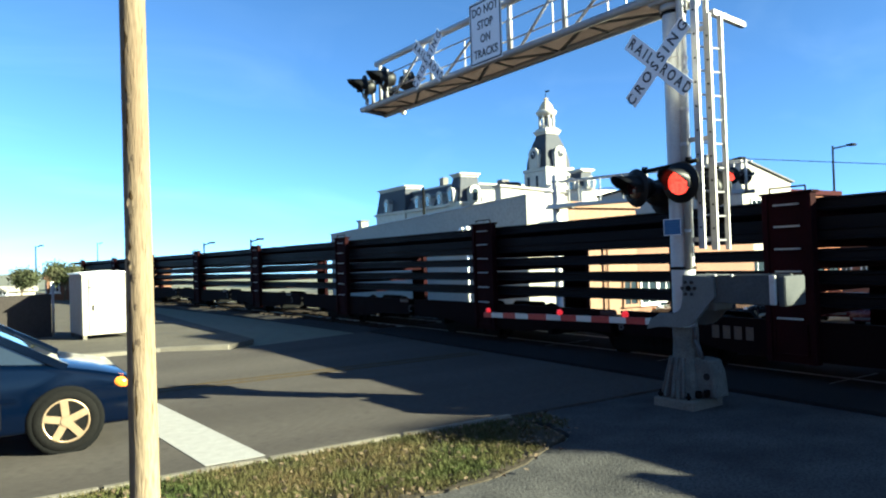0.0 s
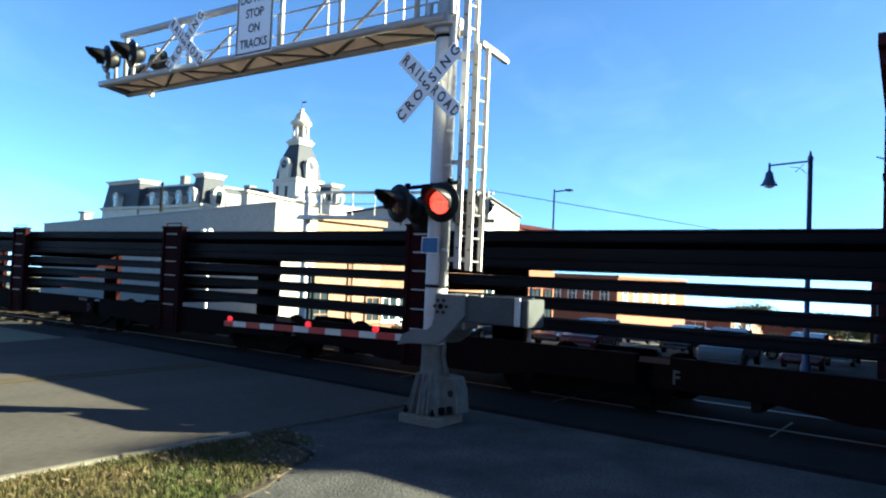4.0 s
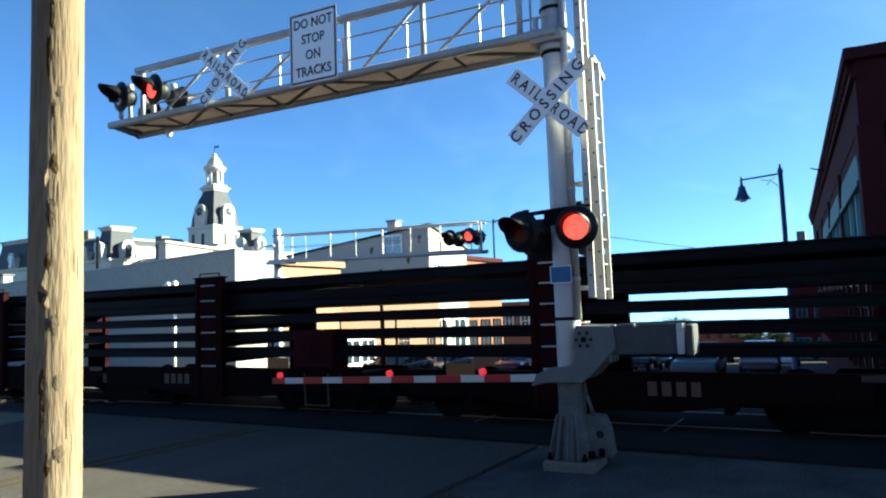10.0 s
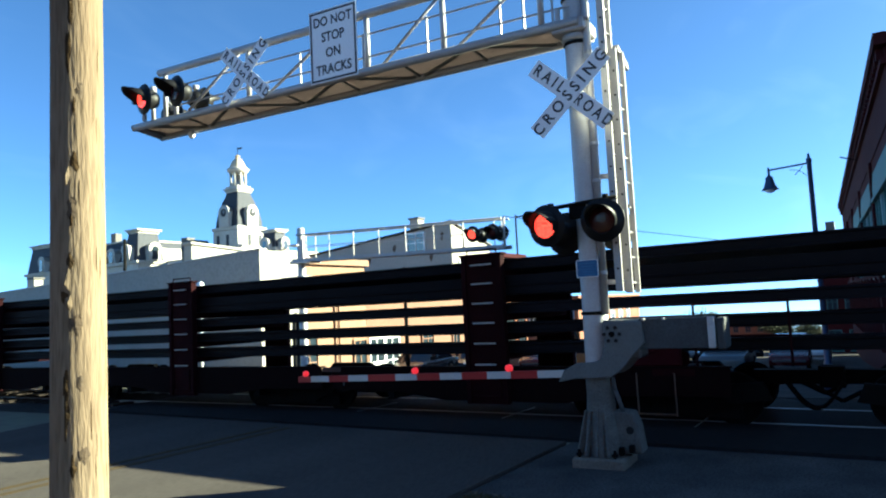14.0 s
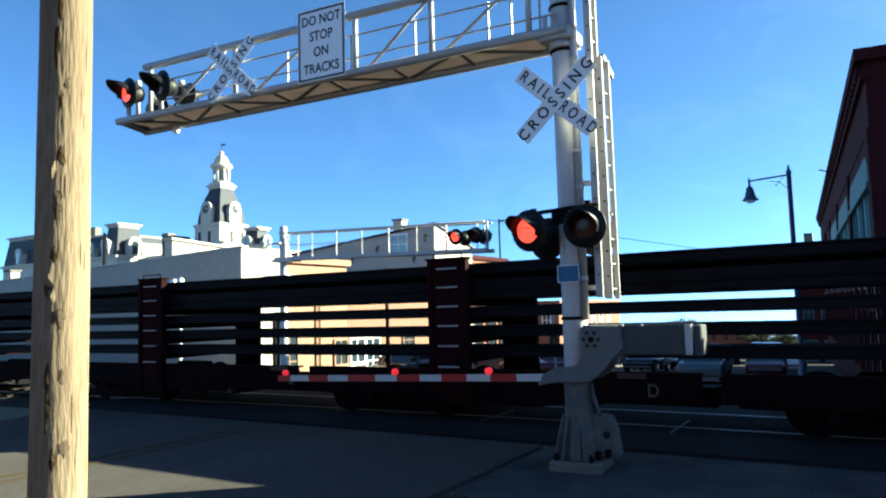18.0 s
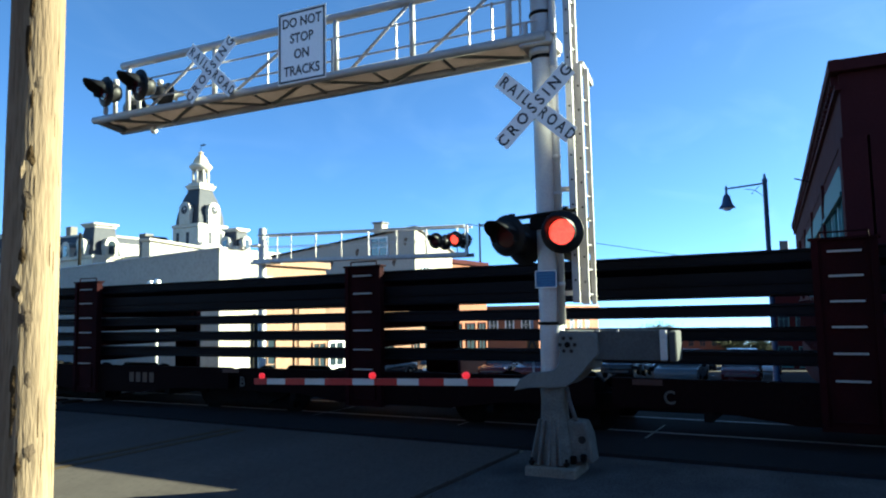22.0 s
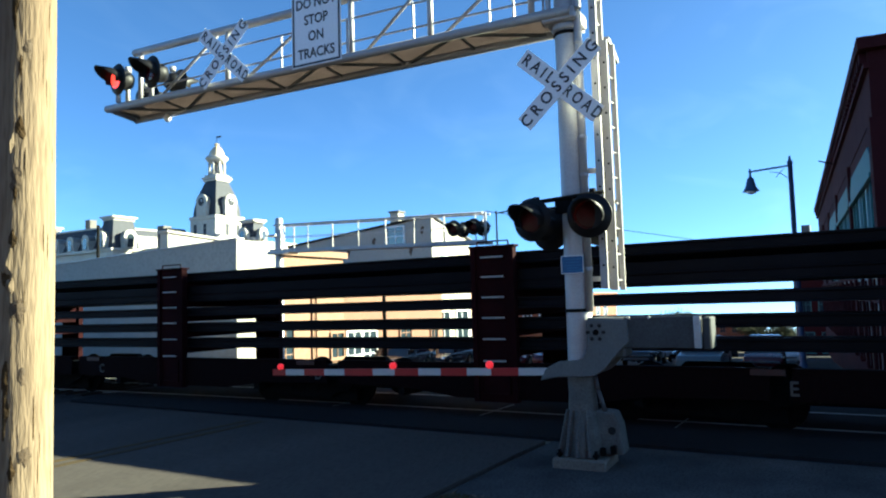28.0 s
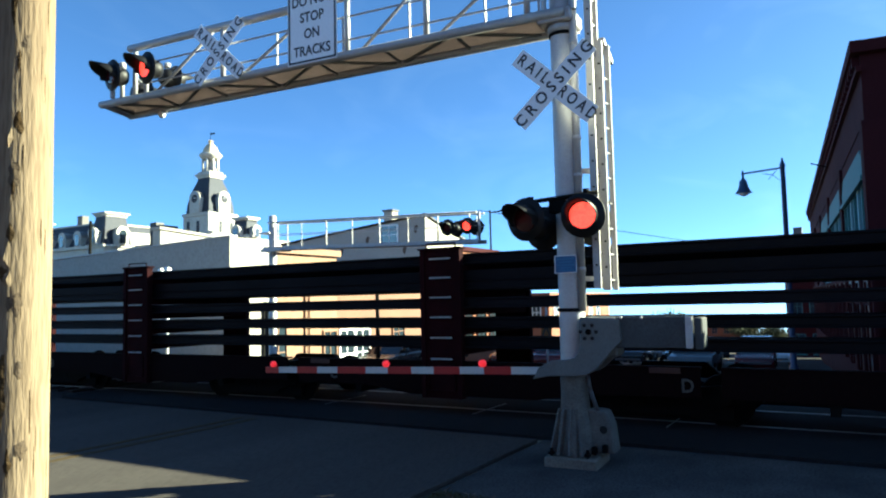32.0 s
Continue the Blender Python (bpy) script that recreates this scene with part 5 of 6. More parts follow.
SOUTH = pose(0, 0, 0, 90, 0, 0)
WEST = pose(0, 0, 0, 90, 0, -90)
def house(name, label, x0, y0, x1, y1, h, mat, south=(), west=(), trim=None, cornice=True, at=None):
    """A flat-roofed block; windows are (along, height, width, tall) on its south and west walls."""
    t = thing(name, label, "building", at)
    e = 0.3
    base = fall(x1) - 1.0 if x0 > 14 else -0.5
    for c, s in ((((x0 + x1) / 2, y0 + e / 2, (h + base) / 2), (x1 - x0, e, h - base)), (((x0 + x1) / 2, y1 - e / 2, (h + base) / 2), (x1 - x0, e, h - base)),
                 ((x0 + e / 2, (y0 + y1) / 2, (h + base) / 2), (e, y1 - y0 - 2 * e, h - base)), ((x1 - e / 2, (y0 + y1) / 2, (h + base) / 2), (e, y1 - y0 - 2 * e, h - base))):
        part("wall", box(B(), c, s), mat, t)
    part("roof", box(B(), ((x0 + x1) / 2, (y0 + y1) / 2, h - 0.35), (x1 - x0 - 2 * e, y1 - y0 - 2 * e, 0.2)), M["roof"], t)
    if cornice:
        bm = B()
        box(bm, ((x0 + x1) / 2, y0 - 0.06, h - 0.15), (x1 - x0 + 0.3, 0.25, 0.3))
        box(bm, (x0 - 0.06, (y0 + y1) / 2, h - 0.15), (0.25, y1 - y0 - 0.14, 0.3))
        part("cornice", bm, trim or mat, t)
    for a, z, w, tall in south:
        window(t, Matrix.Translation((x0 + a, y0 - 0.02, z)) @ SOUTH, w, tall, trim or M["sheet"], M["glass"])
    for a, z, w, tall in west:
        window(t, Matrix.Translation((x0 - 0.02, y1 - a, z)) @ WEST, w, tall, trim or M["sheet"], M["glass"])
    return t


# long blank wall whose top falls gently away from the street
barn = thing("warehouse", "white-painted building with a long blank side wall", "building")
def parapet(y):
    return 4.77 - 0.031 * (y - 26.2)
low = fall(23.2) - 1.0
for x in (20.7, 22.9):
    part("wall", prism(B(), [(26.2, low), (26.2, parapet(26.2)), (49.5, parapet(49.5)), (49.5, low)], x, x + 0.3, "x"), M["white_wall"], barn)
for y in (26.2, 49.2):
    part("wall", box(B(), (21.95, y + 0.15, (parapet(y) + low) / 2 - 0.01), (1.9, 0.3, parapet(y) - low - 0.02)), M["white_wall"], barn)
part("roof", prism(B(), [(26.5, 4.2), (26.5, 4.4), (49.2, 3.7), (49.2, 3.5)], 21.0, 22.9, "x"), M["roof"], barn)
part("coping", prism(B(), [(26.12, parapet(26.12)), (26.12, parapet(26.12) + 0.05), (49.6, parapet(49.6) + 0.05), (49.6, parapet(49.6))], 20.64, 21.06, "x"), M["galv"], barn, "thin grey metal coping")
part("roof_vent", box(B(), (21.5, 45.6, 4.35), (0.5, 0.6, 0.8)), M["white_wall"], barn, "small painted roof vent")
part("vent_cap", box(B(), (21.5, 45.6, 4.8), (0.66, 0.76, 0.1)), M["roof"], barn)
window(barn, Matrix.Translation((22.85, 26.18, -0.1)) @ SOUTH, 0.5, 3.4, M["iron"], M["glass"])
house("shop", "low cream-painted shop with a tall narrow opening and wide windows", 23.3, 26.6, 28.2, 46, 4.55, M["cream_light"], south=((0.62, -0.3, 1.1, 2.9), (2.62, 1.0, 0.3, 5.0), (4.3, -0.1, 1.0, 1.25)), trim=M["cream_light"])
house("side_shop", "low tan-painted shop with small windows beside a dark door", 28.22, 26.6, 32.5, 46, 3.5, M["cream"], south=((0.72, -0.1, 1.2, 1.25), (2.05, -0.7, 1.2, 2.4)))
b2 = thing("white_block", "white-washed commercial building with a raking roof and dark coping", "building")
def rake(x, y):
    """Height of the block's top, lower to the north and east."""
    return 7.46 - 0.1 * (y - 27.6) - 0.25 * (x - 38.5)
low = fall(43.5) - 1.0
for y in (27.6, 39.7):
    part("wall", prism(B(), [(38.5, low), (38.5, rake(38.5, y)), (43.5, rake(43.5, y)), (43.5, low)], y, y + 0.3, "y"), M["white_wall"], b2)
for x in (38.5, 43.2):
    part("wall", prism(B(), [(27.9, low), (27.9, rake(x, 27.9)), (39.7, rake(x, 39.7)), (39.7, low)], x, x + 0.3, "x"), M["white_wall"], b2)
bm = B()
prism(bm, [(38.85, 28.0), (43.1, 28.0), (43.1, 39.6), (38.85, 39.6)], 0.0, 0.1, "z")
for v in bm.verts:
    v.co.z += rake(v.co.x, v.co.y) - 0.3
part("roof", bm, M["roof"], b2)
part("coping", prism(B(), [(27.5, rake(38.5, 27.5)), (27.5, rake(38.5, 27.5) + 0.12), (40.0, rake(38.5, 40.0) + 0.12), (40.0, rake(38.5, 40.0))], 38.35, 38.85, "x"), M["iron"], b2, "dark metal coping")
part("coping", prism(B(), [(38.86, rake(38.86, 27.6)), (38.86, rake(38.86, 27.6) + 0.1), (43.7, rake(43.7, 27.6) + 0.1), (43.7, rake(43.7, 27.6))], 27.45, 27.95, "y"), M["roof"], b2)
ch = part("chimney", box(B(), (40.0, 31.3, 7.35), (0.7, 0.7, 1.6)), M["white_wall"], b2, "short painted chimney")
part("chimney_cap", box(B(), (40.0, 31.3, 8.2), (0.86, 0.86, 0.12)), M["roof"], ch)
for y, z in ((28.3, 6.7), (32.2, 6.2), (29.2, 5.4), (34.4, 5.6)):
    bm = prism(B(), [(y - 0.16, z + 0.1), (y - 0.03, z + 0.2), (y + 0.13, z + 0.08), (y + 0.18, z - 0.14), (y + 0.02, z - 0.42), (y - 0.08, z - 0.18)], 38.488, 38.497, "x")
    part("bare_patch", bm, M["dim_marks"], b2, "patch of peeled paint")
for a, z, w, tall in ((1.2, 0.2, 1.4, 2.2), (3.6, 0.2, 1.6, 2.2), (1.3, 4.3, 1.0, 1.4)):
    window(b2, Matrix.Translation((38.5 + a, 27.58, z)) @ SOUTH, w, tall, M["sheet"], M["glass"])
window(b2, Matrix.Translation((38.48, 30.4, 6.35)) @ WEST, 1.4, 1.3, M["sheet"], M["glass"])
house("lean_shop", "cream single-storey shop with curtained windows", 32.6, 26.9, 38.4, 44, 3.7, M["cream"], south=((0.45, -0.9, 0.5, 1.5), (1.55, 0.2, 1.2, 1.1), (3.2, -0.9, 0.8, 1.2), (4.7, -0.5, 0.8, 1.7)), trim=M["cream"])
house("brick_shop", "orange brick two-storey shop with tall windows", 43.6, 27.9, 49.5, 42, 5.75, M["brick_orange"], south=((1.0, 0.0, 1.2, 2.2), (3.0, 0.0, 1.4, 2.2), (4.9, 0.0, 1.2, 2.2), (1.0, 3.4, 0.9, 1.4), (2.5, 3.4, 0.9, 1.4), (4.0, 3.4, 0.9, 1.4), (5.2, 3.4, 0.7, 1.4)), trim=M["brick_red"])
house("far_brick", "orange brick building down the street with a row of windows", 74, 33.5, 96, 47, 2.6, M["brick_orange"], west=((2, 0.4, 1.0, 2.0), (4, 0.4, 1.0, 2.0), (6, 0.4, 1.0, 2.0), (8, 0.4, 1.0, 2.0), (10, 0.4, 1.0, 2.0), (12, 0.4, 1.0, 2.0)), south=((2, 0.4, 1.2, 2.0), (5, 0.4, 1.2, 2.0), (8, 0.4, 1.2, 2.0), (11, 0.4, 1.2, 2.0), (14, 0.4, 1.2, 2.0), (17, 0.4, 1.2, 2.0)))
house("far_store", "pale low store at the end of the street", 105, 30, 125, 45, -2.4, M["cream"], south=((3, -4.4, 3, 2), (9, -4.4, 3, 2)), west=((4, -4.4, 3, 2), (10, -4.4, 3, 2)))
house("far_house", "red brick commercial block at the end of the street", 100, 17, 112, 24.5, -1.9, M["brick_orange"], west=((1.0, -2.75, 0.7, 0.9), (2.5, -2.75, 0.7, 0.9), (4.0, -2.75, 0.7, 0.9), (5.5, -2.75, 0.7, 0.9), (1.6, -4.5, 1.8, 1.5), (4.6, -4.5, 1.8, 1.5)), trim=M["cream"])

# unseen blocks added to cut the sky light falling on shaded sides
house("row_building", "plain unseen block across the road, added to cut sky light", -60, 23, -9.5, 40, 9.5, M["brick_red"])
house("yard_building", "plain unseen block behind the lot, added to cut sky light", -42, -34, -17, 4, 11, M["brick_red"])

corner = house("corner_store", "dark brick corner store further down the street", 80, 2.0, 92, 10.1, 7.3, M["brick_red"], west=((1.0, -3.2, 1.2, 2.0), (2.9, -3.2, 1.2, 2.0), (1.0, 0.6, 0.9, 1.6), (2.6, 0.6, 0.9, 1.6)), trim=M["teal"])
part("chimney", box(B(), (81.2, 8.7, 8.0), (0.9, 0.8, 1.4)), M["roof"], corner, "short grey chimney")

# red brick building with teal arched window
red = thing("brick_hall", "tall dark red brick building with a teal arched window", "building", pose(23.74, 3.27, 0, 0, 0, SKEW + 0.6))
part("wall", box(B(), (24.3, -10.7, 2.95), (48.6, 20.0, 12.5)), M["brick_red"], red)
bm = B()
box(bm, (23.4, 0.12, 9.05), (47.4, 0.3, 0.35))
box(bm, (-0.12, -10.35, 9.05), (0.3, 20.7, 0.35))
part("cornice", bm, M["brick_red"], red)
# upper wall and stacks are unseen, added and shaped to cast the road shadows
part("upper_wall", prism(B(), [(-20.6, 9.0), (-20.6, 10.7), (-19.3, 10.5), (-17.7, 10.3), (-12.0, 10.35), (-11.0, 10.75), (-5.0, 11.3), (-5.0, 9.0)], 0.1, 48.5, "x"), M["brick_red"], red)
part("chimney", box(B(), (0.6, -17.4, 9.9), (1.0, 0.8, 2.3)), M["brick_red"], red, "dark brick stack added out of view to cast shadow")
part("chimney", box(B(), (0.7, -20.25, 10.6), (1.1, 0.9, 3.0)), M["brick_red"], red, "dark brick corner stack added out of view to cast shadow")
part("string_course", box(B(), (23.4, 0.06, 8.4), (47.2, 0.16, 0.16)), M["brick_red"], red)
part("wall_top", box(B(), (23.5, -0.35, 8.05), (47, 0.7, 2.3)), M["brick_red"], red)
part("wall_foot", box(B(), (23.5, -0.35, -0.45), (47, 0.7, 5.7)), M["brick_red"], red)
for k in range(68):
    part("corbel", box(B(), (0.35 + 0.69 * k, 0.1, 8.72), (0.3, 0.2, 0.3)), M["brick_red"], red)
for k in range(5):
    a = 0.75 + 9.3 * k
    part("pier", box(B(), (a - 0.375, -0.28, 3.5), (0.75, 0.74 if k else 0.7, 6.8)), M["brick_red"], red)
    if k > 2:
        part("wall_panel", box(B(), (a + 4.27, -0.3, 4.65), (8.54, 0.5, 4.5)), M["brick_red"], red)
        continue
    win = part("window", box(B(), (a + 4.27, -0.3, 4.4), (8.54, 0.06, 4.1)), M["glass"], red, "tall teal timber shop window")
    head = [(a, 5.3), (a, 5.8), (a + 0.9, 6.3), (a + 7.6, 6.3), (a + 8.54, 5.8), (a + 8.54, 5.3)]
    part("head_panel", prism(B(), head, -0.24, 0.04, "y"), M["teal"], win, "teal panelled window head with cut corners")
    part("head_moulding", box(B(), (a + 4.27, 0.06, 5.32), (8.5, 0.12, 0.14)), M["teal"], win)
    part("brick_spandrel", prism(B(), [(a, 5.82), (a, 6.9), (a + 8.54, 6.9), (a + 8.54, 5.82), (a + 7.62, 6.32), (a + 0.88, 6.32)], -0.22, -0.03, "y"), M["brick_red"], win)
    for q, wide in ((0, 0.22), (1, 0.16), (2, 0.34), (3, 0.16), (4, 0.34), (5, 0.16), (6, 0.22)):
        part("mullion", box(B(), (a + 0.11 + 1.387 * q, -0.14, 3.95), (wide, 0.26, 3.3)), M["teal_pale"] if wide > 0.3 else M["teal"], win)
    for z, tall in ((5.2, 0.16), (4.6, 0.12), (3.4, 0.12), (2.4, 0.3)):
        part("transom", box(B(), (a + 4.27, -0.18, z), (8.5, 0.14, tall)), M["teal"], win)
part("pier", box(B(), (47.0 - 0.1, -0.35, 3.5), (0.2, 0.7, 6.8)), M["brick_red"], red)
# panes and bars coloured dark, holding the street's shade in the colour
for k in range(16):
    u = 1.6 + 2.8 * k
    front = part("shopfront", box(B(), (u, 0.03, 0.75), (2.3, 0.06, 3.1)), M["black"], red, "shop window coloured black for the deep street shade")
    for c, sz in (((u - 1.2, 0.07, 0.75), (0.12, 0.14, 3.3)), ((u + 1.2, 0.07, 0.75), (0.12, 0.14, 3.3)), ((u, 0.07, 2.36), (2.5, 0.14, 0.14)), ((u, 0.07, 1.5), (2.3, 0.1, 0.08)), ((u + 0.2, 0.07, 0.7), (0.07, 0.1, 3.0))):
        part("shopfront_bar", box(B(), c, sz), M["brick_red"], front)
bm = B()
bar(bm, (17.0, 0.1, 8.3), (17.0, 0.8, 8.55), 0.06, 0.06)
part("wall_bracket", bm, M["iron"], red)


# courthouse
court = thing("courthouse", "pale stone courthouse with slate mansard roofs and a clock tower", "courthouse", pose(0, 0, 0))
def mansard(bm, x0, y0, x1, y1, z0, z1, inset):
    a = [bm.verts.new(p) for p in ((x0, y0, z0), (x1, y0, z0), (x1, y1, z0), (x0, y1, z0))]
    b = [bm.verts.new(p) for p in ((x0 + inset, y0 + inset, z1), (x1 - inset, y0 + inset, z1), (x1 - inset, y1 - inset, z1), (x0 + inset, y1 - inset, z1))]
    for i in range(4):
        bm.faces.new((a[i], a[(i + 1) % 4], b[(i + 1) % 4], b[i]))
    bm.faces.new(a[::-1])
    bm.faces.new(b)
    return bm


def dormer(parent, x, y, z, w, tall, dx, dy):
    """A stone dormer with a round head on a west (dx) or south (dy) roof slope, its foot at z."""
    bm = box(B(), (x + dx * 0.5, y + dy * 0.5, z + tall / 2), (1.6 if dx else w, 1.6 if dy else w, tall))
    lathe(bm, (x + dx * 0.5, y + dy * 0.5, z + tall), [(w / 2, -0.8), (w / 2, 0.8), (w / 2 + 0.12, 0.8), (w / 2 + 0.12, 0.95)], 20, (dx, dy, 0))
    dm = part("dormer", bm, M["stone"], parent, "arched stone dormer")
    bm = B()
    lathe(bm, (x + dx * 1.48, y + dy * 1.48, z + tall - 0.1), [(w * 0.3, -0.1), (w * 0.3, 0.0)], 16, (dx, dy, 0))
    box(bm, (x + dx * 1.42, y + dy * 1.42, z + tall / 2 - 0.1), (0.1 if dx else w * 0.5, 0.1 if dy else w * 0.5, tall * 0.7))
    part("dormer_window", bm, M["glass"], dm)
    return dm


def crest(parent, x0, y0, x1, y1, z):
    """A bracketed white cornice round the top of a roof."""
    bm = box(B(), ((x0 + x1) / 2, (y0 + y1) / 2, z), (x1 - x0, y1 - y0, 0.5))
    box(bm, ((x0 + x1) / 2, (y0 + y1) / 2, z + 0.35), (x1 - x0 + 0.7, y1 - y0 + 0.7, 0.25))
    cr = part("roof_crest", bm, M["stone"], parent)
    for k in range(7):
        f = (k + 0.5) / 7
        part("bracket", box(B(), (x0 - 0.15, y0 + (y1 - y0) * f, z + 0.1), (0.3, 0.2, 0.25)), M["stone"], cr)
        part("bracket", box(B(), (x0 + (x1 - x0) * f, y0 - 0.15, z + 0.1), (0.2, 0.3, 0.25)), M["stone"], cr)


# north block with its slate mansard
part("wall", box(B(), (86, 129.5, 3.5), (26, 35, 17.4)), M["stone"], court)
part("eaves_course", box(B(), (86, 129.5, 12.4), (27.2, 36.2, 0.5)), M["stone"], court)
part("mansard_roof", mansard(B(), 73.2, 114, 98.8, 146.8, 12.6, 16.6, 1.9), M["slate"], court, "dark slate mansard roof")
part("ridge_trim", box(B(), (86, 130.4, 16.7), (22.2, 29.4, 0.3)), M["stone"], court)
for y in (119.0, 123.5, 128.0):
    dormer(court, 73.9, y, 12.7, 1.9, 1.6, -1, 0)
for k in range(8):
    window(court, Matrix.Translation((72.95, 115 + 4.0 * k, 9.2)) @ WEST, 1.4, 3.4, M["stone"], M["glass"])
part("chimney", box(B(), (79, 127.5, 17.9), (1.3, 1.5, 2.6)), M["roof"], court, "dark grey chimney")
# corner pavilions with taller roofs
for x1, y0, y1, z in ((77.8, 133.5, 147.3, 17.7), (77.9, 111.6, 115.8, 17.75)):
    pav = part("pavilion", box(B(), ((72.6 + x1) / 2, (y0 + y1) / 2, 3.6), (x1 - 72.6, y1 - y0, 17.6)), M["stone"], court)
    part("pavilion_roof", mansard(B(), 72.6, y0, x1, y1, 12.4, z - 0.2, 0.75), M["slate"], pav, "slate pavilion roof")
    crest(pav, 73.2, y0 + 0.6, x1 - 0.6, y1 - 0.6, z)
    part("pavilion_ledge", box(B(), ((72.6 + x1) / 2, (y0 + y1) / 2, 12.5), (x1 - 72.6 + 0.8, y1 - y0 + 0.8, 0.4)), M["stone"], pav)
    dormer(pav, (72.6 + x1) / 2 + 0.2, y0 + 0.5, 12.7, 2.3, 1.9, 0, -1)
    dormer(pav, 73.1, (y0 + y1) / 2, 12.7, 1.9, 1.9, -1, 0)
# lower walls between the pavilion and the tower
part("link_wall", box(B(), (80, 117, 5.1), (9.0, 9.6, 19.4)), M["stone"], court)
part("link_coping", box(B(), (80, 117, 14.92), (9.4, 10.0, 0.25)), M["stone"], court)
part("chimney", box(B(), (78.6, 106.0, 14.2), (1.6, 1.6, 4.2)), M["roof"], court, "dark grey chimney")
part("south_block", box(B(), (88, 99, 3.2), (20, 24, 19)), M["stone"], court)
part("slate_cap", mansard(B(), 71.8, 96.5, 76.0, 99.0, 13.2, 14.8, 0.5), M["slate"], court, "low dark slate roof")
# small mansard beside the tower
sm = part("turret", box(B(), (76.8, 83.2, 3.2), (2.7, 3.1, 18.6)), M["stone"], court, "small slate-roofed turret")
part("turret_roof", mansard(B(), 75.5, 81.7, 78.15, 84.8, 12.5, 14.7, 0.3), M["slate"], sm)
crest(sm, 75.8, 82.0, 77.9, 84.5, 14.75)
dormer(sm, 76.8, 82.3, 12.1, 1.5, 1.0, 0, -1)
dormer(sm, 76.1, 83.2, 12.1, 1.5, 1.0, -1, 0)
# clock tower
tx, ty = 77.0, 91.2
part("tower_base", box(B(), (tx, ty, 4.6), (5.7, 5.7, 22.4)), M["stone"], court)
tw = part("tower", box(B(), (tx, ty, 14.6), (5.4, 5.4, 2.6)), M["stone"], court, "pale stone clock tower")
part("tower_ledge", box(B(), (tx, ty, 16.1), (5.95, 5.95, 0.5)), M["stone"], tw)
for dx, dy in ((-1, 0), (0, -1)):
    for k in (1.7, -0.5):
        bm = box(B(), (tx + dx * 2.87 + (k if dy else 0), ty + dy * 2.87 + (k if dx else 0), 14.2), (0.06 if dx else 0.6, 0.06 if dy else 0.6, 1.8))
        part("louvre", bm, M["slate"], tw)
bm = B()
rings = []
for r, z in ((2.55, 16.4), (2.45, 17.6), (2.15, 19.2), (1.78, 20.5), (1.45, 21.4), (1.26, 22.05)):
    rings.append([bm.verts.new((tx + sx * r, ty + sy * r, z)) for sx, sy in ((-1, -1), (1, -1), (1, 1), (-1, 1))])
for a, b in zip(rings, rings[1:]):
    for i in range(4):
        bm.faces.new((a[i], a[(i + 1) % 4], b[(i + 1) % 4], b[i]))
bm.faces.new(rings[-1])
part("tower_roof", bm, M["slate"], tw, "curved dark slate tower roof")
for dx, dy, al in ((-1, 0, (-1, 0, 0)), (0, -1, (0, -1, 0))):
    bm = B()
    box(bm, (tx + dx * 2.2, ty + dy * 2.2, 17.5), (1.9 if dx else 2.2, 1.9 if dy else 2.2, 2.4))
    lathe(bm, (tx + dx * 2.2, ty + dy * 2.2, 18.6), [(1.0, -1.0), (1.0, 0.72), (1.2, 0.72), (1.2, 0.935), (0.2, 0.935)], 28, al)
    ck = part("clock_dormer", bm, M["stone"], tw, "round-topped stone clock gable")
    bm = B()
    lathe(bm, (tx + dx * 3.03, ty + dy * 3.03, 18.55), [(0.66, -0.05), (0.66, 0.12)], 24, al)
    fc = part("clock_face", bm, M["slate"], ck, "dark clock face")
    bm = B()
    c = Vector((tx + dx * 3.17, ty + dy * 3.17, 18.55))
    side = Vector((-dy, dx, 0))
    bar(bm, c, c + Vector((0, 0, 0.5)), 0.06, 0.04, side)
    bar(bm, c, c + side * 0.4 + Vector((0, 0, 0.2)), 0.08, 0.04, (0, 0, 1))
    part("clock_hand", bm, M["sheet"], fc)
bm = box(B(), (tx, ty, 22.2), (2.9, 2.9, 0.35))
box(bm, (tx, ty, 22.55), (3.3, 3.3, 0.3))
box(bm, (tx, ty, 22.85), (2.7, 2.7, 0.4))
part("lantern_floor", bm, M["stone"], tw)
for i in range(8):
    a = math.pi / 8 + i * math.pi / 4
    bm = B()
    rod(bm, (tx + 1.2 * math.cos(a), ty + 1.2 * math.sin(a), 23.0), (tx + 1.2 * math.cos(a), ty + 1.2 * math.sin(a), 25.5), 0.2, 0.17, seg=8)
    part("lantern_column", bm, M["stone"], tw)
bm = B()
lathe(bm, (tx, ty, 0), [(1.2, 23.0), (1.2, 23.6), (0.35, 23.65), (0.35, 25.5)], 8)
part("lantern_core", bm, M["stone"], tw)
bm = B()
lathe(bm, (tx, ty, 0), [(1.3, 25.1), (1.7, 25.6), (1.75, 25.85), (1.55, 26.1), (1.2, 26.15)], 16)
part("lantern_cornice", bm, M["stone"], tw)
bm = B()
lathe(bm, (tx, ty, 0), [(1.25, 26.1), (1.22, 26.4), (1.0, 27.0), (0.6, 27.55), (0.3, 27.75), (0.35, 27.95), (0.45, 28.1), (0.15, 28.3)], 8, smooth=False)
part("lantern_dome", bm, M["gilt"], tw, "weathered lantern dome")
bm = B()
rod(bm, (tx, ty, 28.2), (tx, ty, 29.6), 0.04, 0.03, seg=6)
box(bm, (tx + 0.2, ty - 0.25, 29.35), (0.1, 1.0, 0.22))
part("weather_vane", bm, M["iron"], tw)

